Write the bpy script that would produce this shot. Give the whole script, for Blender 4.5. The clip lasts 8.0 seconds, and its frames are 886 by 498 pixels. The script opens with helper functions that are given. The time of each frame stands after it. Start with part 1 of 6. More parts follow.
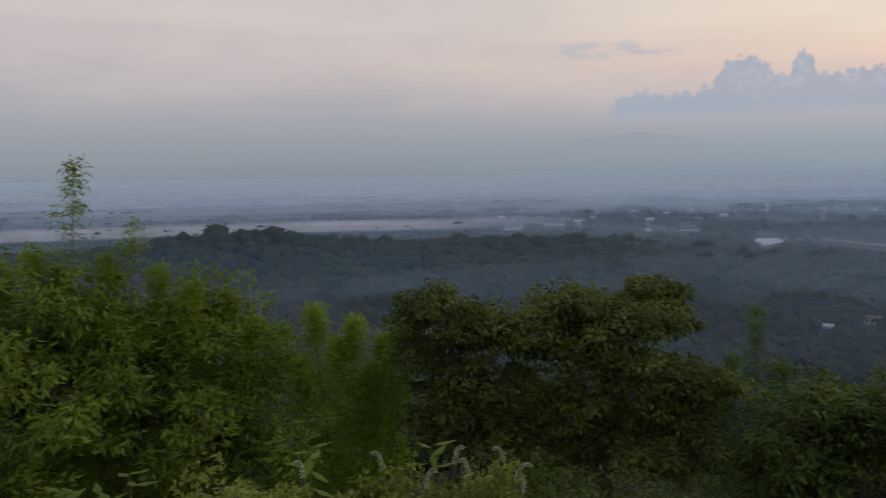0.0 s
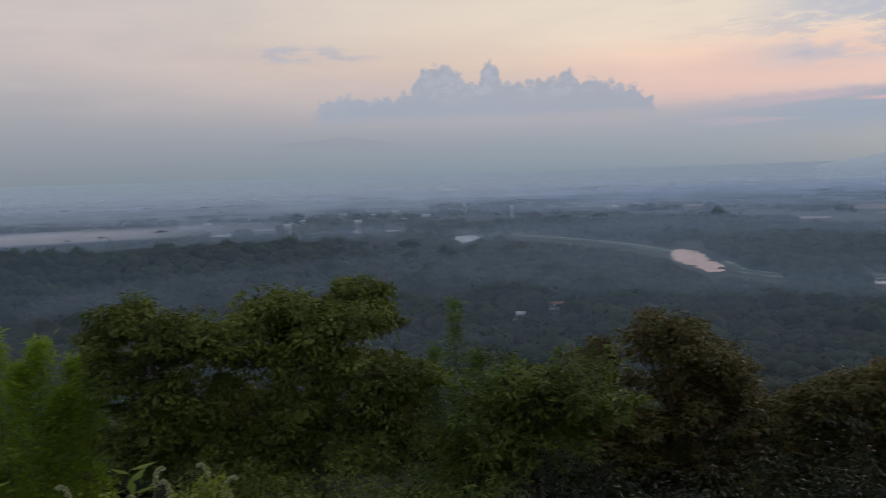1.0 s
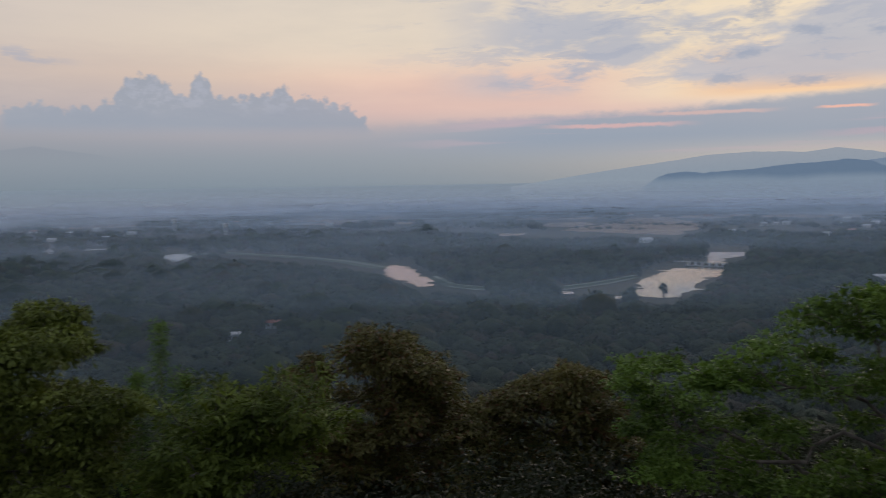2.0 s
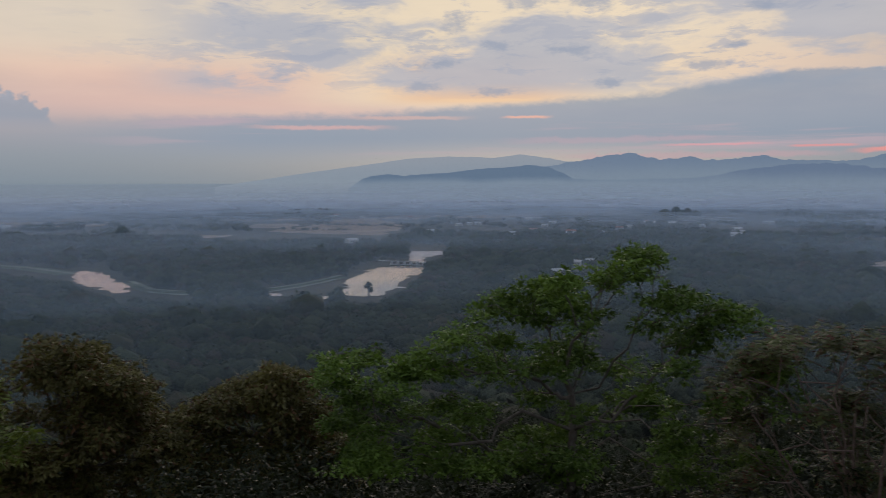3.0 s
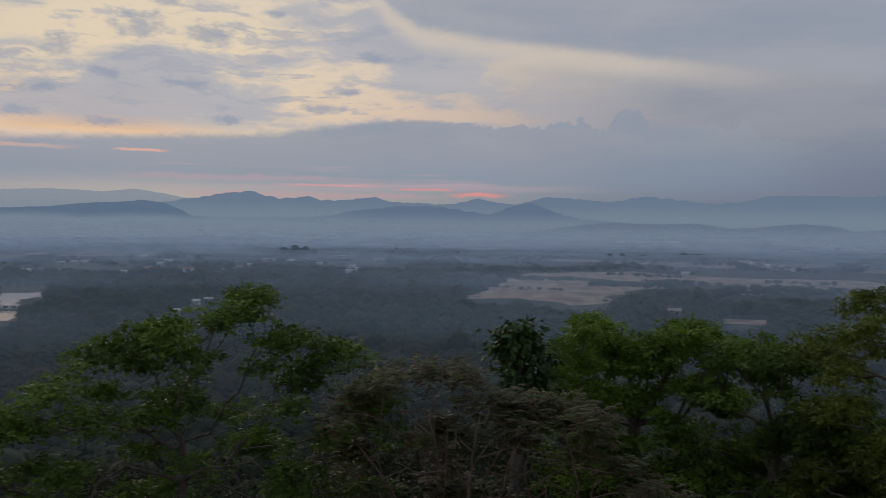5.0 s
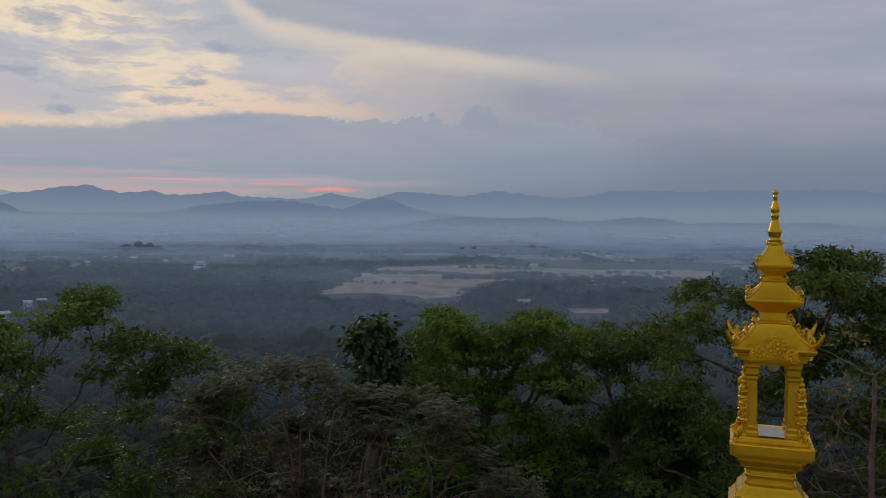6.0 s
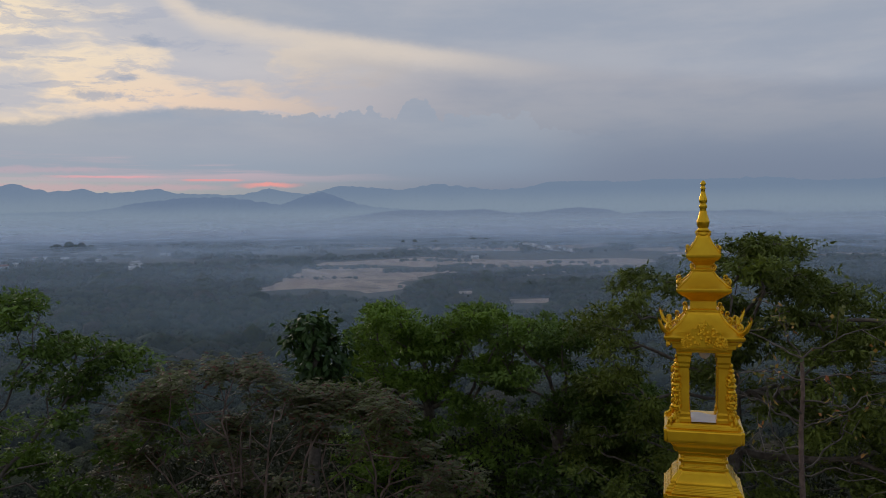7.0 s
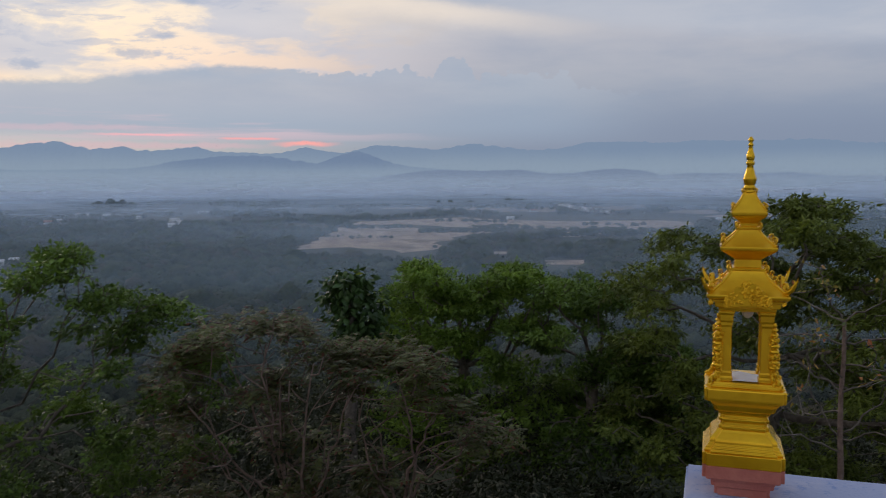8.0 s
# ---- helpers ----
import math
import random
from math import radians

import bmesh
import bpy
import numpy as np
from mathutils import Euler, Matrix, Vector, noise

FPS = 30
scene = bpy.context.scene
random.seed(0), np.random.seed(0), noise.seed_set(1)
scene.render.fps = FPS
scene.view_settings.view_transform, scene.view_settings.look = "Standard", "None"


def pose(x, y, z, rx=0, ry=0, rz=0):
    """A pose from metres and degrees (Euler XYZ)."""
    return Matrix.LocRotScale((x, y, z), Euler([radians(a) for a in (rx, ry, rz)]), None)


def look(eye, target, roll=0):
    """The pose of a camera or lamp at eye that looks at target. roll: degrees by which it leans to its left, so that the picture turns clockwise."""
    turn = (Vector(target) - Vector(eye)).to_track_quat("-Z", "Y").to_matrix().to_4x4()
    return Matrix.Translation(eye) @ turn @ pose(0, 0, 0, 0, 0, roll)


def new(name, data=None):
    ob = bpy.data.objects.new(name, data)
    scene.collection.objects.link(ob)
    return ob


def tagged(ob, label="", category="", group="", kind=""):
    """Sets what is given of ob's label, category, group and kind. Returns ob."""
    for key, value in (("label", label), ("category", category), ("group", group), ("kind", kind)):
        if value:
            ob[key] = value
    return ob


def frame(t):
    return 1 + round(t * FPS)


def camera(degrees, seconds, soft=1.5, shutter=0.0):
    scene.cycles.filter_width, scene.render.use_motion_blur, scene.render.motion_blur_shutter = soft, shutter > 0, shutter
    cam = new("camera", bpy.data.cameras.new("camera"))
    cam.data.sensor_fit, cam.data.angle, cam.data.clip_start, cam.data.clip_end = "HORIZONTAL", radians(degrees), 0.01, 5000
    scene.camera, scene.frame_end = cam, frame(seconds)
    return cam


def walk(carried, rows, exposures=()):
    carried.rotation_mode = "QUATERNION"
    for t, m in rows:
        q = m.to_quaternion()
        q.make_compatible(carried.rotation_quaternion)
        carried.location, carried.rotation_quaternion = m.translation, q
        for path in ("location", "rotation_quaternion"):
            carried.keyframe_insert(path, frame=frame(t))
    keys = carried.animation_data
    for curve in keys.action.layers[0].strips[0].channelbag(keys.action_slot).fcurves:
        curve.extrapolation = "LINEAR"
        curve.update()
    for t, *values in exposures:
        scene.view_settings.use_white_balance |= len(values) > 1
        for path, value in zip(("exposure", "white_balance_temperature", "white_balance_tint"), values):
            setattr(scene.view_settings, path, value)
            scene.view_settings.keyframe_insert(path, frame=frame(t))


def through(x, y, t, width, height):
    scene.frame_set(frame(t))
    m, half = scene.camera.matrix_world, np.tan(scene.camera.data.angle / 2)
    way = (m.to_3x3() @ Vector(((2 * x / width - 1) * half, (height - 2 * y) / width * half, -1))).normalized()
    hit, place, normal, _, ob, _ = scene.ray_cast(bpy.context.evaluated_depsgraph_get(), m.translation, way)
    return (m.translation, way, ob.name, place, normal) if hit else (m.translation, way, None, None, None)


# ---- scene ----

# ---- camera: a hand-held turn on a hilltop terrace, eye 1.6 m over its floor ----
EYE = 1.6
cam = camera(56.1, 8.0, soft=0.8, shutter=0.25)
ROWS = [  # seconds, x, y, z from the turning point, yaw, pitch, roll
    (0.0, -0.002, 0.263, -0.005, 0.00, -4.73, -1.00),
    (0.5, 0.048, 0.272, -0.009, -9.62, -5.13, -1.70),
    (1.0, 0.095, 0.240, -0.007, -19.78, -4.94, -1.90),
    (1.5, 0.116, 0.201, -0.012, -29.62, -4.64, -1.29),
    (2.0, 0.156, 0.191, -0.005, -39.23, -4.22, -0.95),
    (2.2, 0.166, 0.179, -0.012, -43.39, -4.16, -1.02),
    (3.3, 0.210, 0.099, -0.030, -62.64, -4.48, 0.01),
    (3.5, 0.220, 0.096, -0.026, -63.77, -4.56, 0.10),
    (4.0, 0.239, 0.053, -0.029, -68.78, -4.16, 0.22),
    (4.5, 0.247, 0.041, -0.020, -76.74, -2.41, 0.50),
    (5.0, 0.264, 0.021, -0.001, -85.03, -1.66, 0.71),
    (5.2, 0.273, 0.007, -0.000, -88.00, -1.75, 0.87),
    (6.3, 0.260, 0.001, 0.034, -96.56, -2.06, 0.06),
    (6.5, 0.265, -0.009, 0.038, -97.46, -2.16, -0.15),
    (7.0, 0.268, -0.024, 0.039, -99.15, -2.43, -0.68),
    (7.5, 0.270, -0.018, 0.031, -99.58, -3.23, -0.90),
    (8.0, 0.278, 0.005, 0.012, -96.70, -5.15, -0.21),
]
walk(cam, [(t, pose(x, y, EYE + z, 0, 0, yaw) @ pose(0, 0, 0, 90 + pitch, 0, 0) @ pose(0, 0, 0, 0, 0, roll))
           for t, x, y, z, yaw, pitch, roll in ROWS],
     exposures=[(0.0, 0.1), (2.0, -0.06), (3.5, -0.16), (4.0, -0.08), (4.5, -0.22), (5.0, -0.31), (6.5, -0.07), (7.0, -0.06), (7.5, -0.12), (8.0, 0.23)])

# ---- small tools ----
PLAIN = EYE - 75.0


def polar(az, r, z=0.0):
    """A place by compass angle (degrees clockwise from +y), distance and height."""
    return Vector((r * math.sin(radians(az)), r * math.cos(radians(az)), z))


def sight(az, el, r):
    """A place r metres away from the turning point, el degrees above the eye's level."""
    return polar(az, r, EYE + r * math.tan(radians(el)))


def mesh_arrays(name, V, F, smooth=False):
    """A mesh from numpy vertices (n, 3) and faces (m, k)."""
    V, F = np.asarray(V, np.float32), np.asarray(F, np.int32)
    me = bpy.data.meshes.new(name)
    me.vertices.add(len(V))
    me.vertices.foreach_set("co", V.ravel())
    m, k = F.shape
    me.loops.add(m * k)
    me.loops.foreach_set("vertex_index", F.ravel())
    me.polygons.add(m)
    me.polygons.foreach_set("loop_start", np.arange(0, m * k, k, dtype=np.int32))
    me.polygons.foreach_set("use_smooth", np.full(m, smooth))
    me.update(calc_edges=True)
    return me


def part(name, data, material, parent=None, label="", kind=""):
    """Links a bmesh or a mesh as one object, under its thing."""
    if isinstance(data, bmesh.types.BMesh):
        me = bpy.data.meshes.new(name)
        data.to_mesh(me)
        data.free()
    else:
        me = data
    ob = new(name, me)
    if material and not me.materials:
        me.materials.append(material)
    if parent:
        ob.parent = parent
    return tagged(ob, label=label, kind=kind)


def thing(name, m, label, category, group="", kind=""):
    ob = new(name)
    ob.empty_display_size = 0.2
    ob.matrix_basis = m
    return tagged(ob, label, category, group, kind)


class Nodes:
    """A short hand for shader nodes."""

    def __init__(self, tree):
        self.t = tree
        tree.nodes.clear()

    def add(self, kind, ins=None, **props):
        n = self.t.nodes.new(kind)
        if "operation" in props:
            n.operation = props["operation"]
        if "interpolation_type" in props:
            n.interpolation_type = props["interpolation_type"]
        if "data_type" in props:
            n.data_type = props["data_type"]
        if "blend_type" in props:
            n.blend_type = props["blend_type"]
        for k, v in (ins or {}).items():
            s = n.inputs[k]
            if isinstance(v, bpy.types.NodeSocket):
                self.t.links.new(v, s)
            else:
                s.default_value = v
        return n

    def math(self, op, a, b=0.0, c=0.0):
        n = self.add("ShaderNodeMath", operation=op)
        for i, v in enumerate((a, b, c)):
            if isinstance(v, bpy.types.NodeSocket):
                self.t.links.new(v, n.inputs[i])
            else:
                n.inputs[i].default_value = v
        return n.outputs[0]

    def mix(self, f, a, b, how="MIX"):
        n = self.add("ShaderNodeMix", data_type="RGBA", blend_type=how)
        for i, v in ((0, f), (6, a), (7, b)):
            if isinstance(v, bpy.types.NodeSocket):
                self.t.links.new(v, n.inputs[i])
            else:
                n.inputs[i].default_value = v if i == 0 else (*v[:3], 1)
        return n.outputs[2]

    def step(self, x, a, b, lo=0.0, hi=1.0):
        """A smooth step from lo at a to hi at b."""
        n = self.add("ShaderNodeMapRange", interpolation_type="SMOOTHSTEP")
        for i, v in enumerate((x, a, b, lo, hi)):
            if isinstance(v, bpy.types.NodeSocket):
                self.t.links.new(v, n.inputs[i])
            else:
                n.inputs[i].default_value = v
        return n.outputs[0]

    def noise(self, vec, scale, detail=4.0, rough=0.5):
        return self.add("ShaderNodeTexNoise", {"Vector": vec, "Scale": scale, "Detail": detail, "Roughness": rough}).outputs[0]


def srgb(r, g, b):
    return tuple(((c / 255 + 0.055) / 1.055) ** 2.4 if c > 10 else c / 255 / 12.92 for c in (r, g, b))


# ---- sky ----
SUN_AZ, SUN_EL = 66.0, 13.0
world = bpy.data.worlds.new("sky")
scene.world = world
world.use_nodes = True
N = Nodes(world.node_tree)
coord = N.add("ShaderNodeTexCoord").outputs["Generated"]
sep = N.add("ShaderNodeSeparateXYZ", {0: coord})
dx, dy, dz = sep.outputs
az = N.math("MULTIPLY", N.math("ARCTAN2", dx, dy), 57.2958)
el = N.math("MULTIPLY", N.math("ARCSINE", dz), 57.2958)
air = N.add("ShaderNodeTexSky")
air.sky_type, air.sun_disc, air.sun_elevation, air.sun_rotation, air.dust_density = "NISHITA", False, radians(SUN_EL), radians(SUN_AZ), 2.0
nish = air.outputs[0]


def ramp(n, x, stops, lo, hi):
    """Colours, given as sRGB bytes at values of x between lo and hi."""
    r = n.add("ShaderNodeValToRGB", {0: n.math("DIVIDE", n.math("SUBTRACT", x, lo), hi - lo)})
    e = r.color_ramp.elements
    while len(e) < len(stops):
        e.new(0.5)
    for s, (v, c) in zip(e, stops):
        s.position, s.color = (v - lo) / (hi - lo), (*srgb(*c), 1)
    return r.outputs[0]



def curve(n, x, stops, lo, hi, top=20.0):
    """A number read off a line of (x, value) stops."""
    r = n.add("ShaderNodeValToRGB", {0: n.math("DIVIDE", n.math("SUBTRACT", x, lo), hi - lo)})
    e = r.color_ramp.elements
    while len(e) < len(stops):
        e.new(0.5)
    for s, (v, c) in zip(e, stops):
        s.position, s.color = (v - lo) / (hi - lo), (c / top, c / top, c / top, 1)
    return n.math("MULTIPLY", n.add("ShaderNodeSeparateColor", {0: r.outputs[0]}).outputs[0], top)


def stretched(n, a, b, ka, kb, seed):
    return n.add("ShaderNodeCombineXYZ", {0: n.math("MULTIPLY", a, ka), 1: n.math("MULTIPLY", b, kb), 2: seed}).outputs[0]


def over(mask, colour, weight=1.0):
    """Lays a cloud over the sky so far."""
    return N.mix(N.math("MULTIPLY", mask, weight), sky, srgb(*colour))


def times_(*masks):
    m = masks[0]
    for k in masks[1:]:
        m = N.math("MULTIPLY", m, k)
    return m


# clear part of the sky: left, sunset and right columns, blended by compass angle
ZENITH = [(34, (150, 158, 174)), (90, (132, 142, 162))]
left = ramp(N, el, [(-1, (126, 137, 148)), (0.3, (130, 141, 152)), (2, (143, 150, 160)), (4, (158, 160, 168)), (8, (189, 179, 180)), (14, (215, 202, 196)), *ZENITH], -10, 90)
glow = ramp(N, el, [(-1, (128, 143, 159)), (0.3, (131, 147, 162)), (2, (145, 156, 169)), (3.2, (160, 163, 175)), (5, (196, 180, 182)), (7.5, (236, 207, 184)), (10, (230, 212, 192)), (16, (214, 207, 199)), *ZENITH], -10, 90)
right = ramp(N, el, [(-1, (116, 130, 153)), (0.3, (117, 131, 154)), (3, (122, 135, 158)), (6, (134, 145, 165)), (9, (152, 158, 174)), (14, (149, 157, 174)), *ZENITH], -10, 90)
base = N.mix(N.step(az, -12, 34), left, glow)
base = N.mix(N.step(az, 80, 104), base, right)
sky = N.mix(0.04, base, N.mix(1.0, nish, (0.1, 0.1, 0.1), "MULTIPLY"))
# behind the viewer the dusk sky is plain blue grey
back = N.math("MAXIMUM", N.step(az, -60, -110), N.step(az, 150, 175))
sky = N.mix(back, sky, srgb(140, 150, 170))
fray = N.math("SUBTRACT", N.noise(stretched(N, az, el, 0.75, 1.5, 1.7), 1.0, 7.0, 0.66), 0.5)
# rosy glow in the clear strip beside the sunset
sky = over(times_(N.step(az, 22, 38), N.step(az, 62, 50), N.step(el, 3.6, 5.6), N.step(el, 9.6, 6.8)), (248, 200, 182), 0.55)
sky = over(times_(N.step(az, 16, 36), N.step(az, 60, 48), N.step(el, 7.0, 9.5), N.step(el, 17, 12)), (240, 225, 204), 0.45)
# golden light behind broken cloud round the sunset
sky = over(times_(N.step(az, 46, 56), N.step(az, 84, 70), N.step(el, 4.8, 6.0), N.step(el, 22, 12)), (252, 231, 196), 0.65)
sky = over(times_(N.step(az, 53, 59), N.step(az, 72, 64), N.step(el, 5.2, 6.0), N.step(el, 9.5, 7.0)), (255, 202, 152), 0.8)
warp = N.math("MULTIPLY", N.math("SUBTRACT", N.noise(stretched(N, az, el, 0.2, 0.5, 2.2), 1.0, 3.0, 0.5), 0.5), 1.6)
az_w, el_w = N.math("ADD", az, N.math("MULTIPLY", warp, 2.0)), N.math("ADD", el, warp)
high = N.noise(stretched(N, az_w, el_w, 0.085, 0.30, 4.3), 1.0, 8.0, 0.6)
sky = over(times_(N.step(high, 0.43, 0.56), N.step(az, 37, 46), N.step(az, 104, 82), N.step(el, 5.5, 7.0), N.step(el, 40, 26)), (183, 187, 200), 0.86)
wisps = N.noise(stretched(N, az_w, el_w, 0.16, 0.75, 9.1), 1.0, 8.0, 0.68)
sky = over(times_(N.step(wisps, 0.52, 0.60), N.step(az, 30, 50), N.step(az, 96, 82), N.step(el, 5.8, 7.6), N.step(el, 40, 26)), (172, 178, 195), 0.6)
small = N.noise(stretched(N, az, el, 0.26, 0.95, 12.6), 1.0, 5.0, 0.6)


def cloudlet(a0, e0, wa, we, weight=0.7):
    """A small dark frayed cloud."""
    global sky
    p, q = N.math("DIVIDE", N.math("SUBTRACT", az, a0), wa), N.math("DIVIDE", N.math("SUBTRACT", el, e0), we)
    d = N.math("ADD", N.math("SQRT", N.math("ADD", N.math("MULTIPLY", p, p), N.math("MULTIPLY", q, q))), N.math("MULTIPLY", fray, 3.4))
    sky = over(N.step(d, 1.15, 0.1), (148, 162, 186), weight)


for c_ in ((60.3, 10.9, 1.2, 0.75), (65.0, 12.4, 1.9, 1.0), (69.3, 12.1, 2.3, 0.9), (66.4, 14.2, 1.5, 0.7), (68.2, 9.0, 1.8, 0.55), (63.0, 6.3, 2.2, 0.35), (57.7, 6.7, 1.9, 0.38), (80.2, 11.2, 1.5, 0.4),
           (78.6, 8.9, 1.2, 0.25), (76.5, 7.7, 1.9, 0.45), (70.3, 6.8, 1.2, 0.5), (73.6, 13.7, 1.0, 0.3), (63.2, 9.3, 1.5, 0.4), (59.0, 8.2, 1.7, 0.35)):
    cloudlet(*c_)
# the long bright edge of a veil at the right, grey above it
edge = curve(N, az, [(76, 19), (79, 16.5), (81.2, 13.9), (83.2, 12.7), (87.4, 12.0), (93, 11.4), (100.6, 10.4), (109, 9.1), (126, 7.2)], 70, 130)
off = N.math("ADD", N.math("SUBTRACT", el, edge), N.math("MULTIPLY", fray, 0.5))
sky = over(times_(N.step(off, -0.2, 1.2), N.step(az, 77, 84), N.step(el, 40, 24)), (160, 169, 185), 0.9)
sky = over(times_(N.step(off, -1.4, 0.0), N.step(off, 0.9, 0.1), N.step(az, 76, 82), N.step(az, 111, 92)), (232, 217, 200), 0.75)
# blue-grey bank low over the sunset, with domed tops at the right
bank_top = curve(N, az, [(30, 4.2), (36, 4.5), (42, 4.75), (49, 4.9), (54, 5.05), (60, 5.5), (67, 5.9), (72, 6.05), (78.6, 6.9), (83, 7.3), (88, 7.1), (90.4, 7.28), (94.2, 7.45),
                         (96, 7.03), (96.8, 8.28), (97.5, 8.54), (98.3, 7.9), (99, 6.9), (101.6, 7.27), (103.5, 7.0), (105.2, 7.25), (106, 6.4), (109.6, 5.6), (125, 5.0)], 25, 130)
lumps = N.add("ShaderNodeTexVoronoi", {"Vector": stretched(N, az, el, 1.0, 1.1, 8.8), "Scale": 1.0, "Detail": 2.0, "Roughness": 0.6}).outputs[0]
rough_edge = N.math("ADD", N.math("MULTIPLY", fray, 0.85), N.math("MULTIPLY", N.step(az, 84, 90), N.math("MULTIPLY", N.math("SUBTRACT", 0.42, lumps), 0.7)))
below = N.math("SUBTRACT", N.math("ADD", bank_top, rough_edge), el)
sky = over(times_(N.step(below, N.step(az, 70, 92, -0.12, -0.04), N.step(az, 70, 92, 0.55, 0.16)), N.step(el, 1.2, 3.4), N.step(az, 30, 48), N.step(az, 113, 102)), (146, 161, 180), N.step(az, 84, 96, 0.82, 0.6))
gaps = N.noise(stretched(N, az, el, 0.055, 0.95, 7.7), 1.0, 5.0, 0.55)
sky = over(times_(N.step(gaps, 0.52, 0.66), N.step(el, 1.8, 2.8), N.step(el, 5.2, 4.2), N.step(az, 34, 46), N.step(az, 100, 84)), (205, 178, 186), 0.6)
# the cumulus bank standing over the plain
cum_top = curve(N, az, [(11, 4.6), (11.8, 5.4), (13.2, 5.85), (15.4, 5.57), (16.8, 5.64), (17.9, 6.12), (18.7, 7.41), (19.9, 7.7), (21, 7.52), (21.6, 6.6), (22.5, 6.6), (22.9, 7.69), (23.3, 7.95), (23.8, 7.46),
                        (24.1, 6.57), (25.9, 6.4), (27.2, 6.52), (28.2, 6.96), (28.7, 7.36), (29.1, 6.75), (29.4, 6.18), (30.5, 6.55), (31.6, 6.13), (33.2, 5.71), (34, 4.94), (34.6, 4.0)], 8, 38)
cells = N.add("ShaderNodeTexVoronoi", {"Vector": stretched(N, az, el, 1.25, 1.25, 5.5), "Scale": 1.0, "Detail": 2.0, "Roughness": 0.6}).outputs[0]
puff = N.noise(stretched(N, az, el, 1.1, 1.6, 3.3), 1.0, 7.0, 0.68)
under = N.math("SUBTRACT", N.math("ADD", cum_top, N.math("MULTIPLY", N.math("SUBTRACT", 0.42, cells), 0.75)), N.math("SUBTRACT", el, 0.26))
body = times_(N.step(under, -0.12, 0.3), N.step(el, 3.3, 4.5), N.step(az, 11, 12), N.step(az, 35, 34))
sky = over(body, (152, 163, 179), 0.85)
sky = over(times_(body, N.step(puff, 0.46, 0.62), N.step(el, 4.6, 6.2)), (178, 181, 194), 0.7)
# wisps to the left of it and rosy streaks over the mountains
sky = over(times_(N.step(small, 0.50, 0.62), N.step(az, 3, 7), N.step(az, 17, 13), N.step(el, 7.6, 8.1), N.step(el, 9.3, 8.6)), (172, 176, 192), 0.6)


far_top = curve(N, az, [(7, 2.0), (9.5, 2.68), (11.5, 2.72), (13.3, 3.0), (14.5, 2.78), (16.7, 2.5), (19, 2.0)], 0, 30)
sky = over(times_(N.step(N.math("SUBTRACT", far_top, el), -0.02, 0.08), N.step(el, 1.7, 2.8), N.step(az, 7.5, 9.5), N.step(az, 18.5, 16.5)), (138, 147, 160), 0.4)


def streak(e0, half, a0, a1, colour, weight, soft=2.0):
    global sky
    d = N.math("ABSOLUTE", N.math("ADD", N.math("SUBTRACT", el, e0), N.math("MULTIPLY", fray, half * 2.2)))
    sky = over(times_(N.step(d, half, half * 0.2), N.step(az, a0, a0 + soft), N.step(az, a1, a1 - soft)), colour, weight)


streak(2.60, 0.11, 73.0, 81.5, (232, 170, 176), 0.75, 3.0)
streak(3.0, 0.30, 62.0, 80.0, (196, 172, 182), 0.5, 5.0)
streak(1.9, 0.30, 66.0, 86.0, (204, 168, 176), 0.5, 4.0)
streak(2.05, 0.24, 84.6, 90.2, (240, 160, 154), 0.9, 2.6)
streak(2.40, 0.10, 81.5, 86.0, (232, 160, 160), 0.8, 1.0)
streak(4.60, 0.13, 63.0, 67.0, (248, 190, 170), 0.9, 1.2)
streak(3.95, 0.20, 45.0, 57.0, (228, 182, 178), 0.7, 4.0)
streak(4.60, 0.18, 52.0, 62.0, (232, 190, 178), 0.6, 3.0)
streak(5.75, 0.16, 58.0, 67.0, (255, 214, 170), 0.8, 2.5)
# uneven veil over the whole sky
veil = N.noise(stretched(N, az, el, 0.05, 0.22, 21.0), 1.0, 6.0, 0.6)
sky = N.mix(N.math("MULTIPLY", N.step(el, 2.5, 7.0), 0.17), sky, N.mix(N.step(veil, 0.35, 0.65), srgb(158, 166, 182), srgb(226, 216, 208)))
bg = N.add("ShaderNodeBackground", {0: sky, 1: 1.0})
N.add("ShaderNodeOutputWorld", {0: bg.outputs[0]})

sun = new("sun", bpy.data.lights.new("sun", "SUN"))
sun.data.energy, sun.data.angle, sun.data.color = 0.5, radians(14), (1.0, 0.82, 0.68)
sun.matrix_basis = look(polar(SUN_AZ, 50, 50 * math.tan(radians(SUN_EL))), (0, 0, 0))


# ---- materials ----
def material(name):
    m = bpy.data.materials.new(name)
    m.use_nodes = True
    return m, Nodes(m.node_tree)


def finish(n, shader):
    n.add("ShaderNodeOutputMaterial", {0: shader})


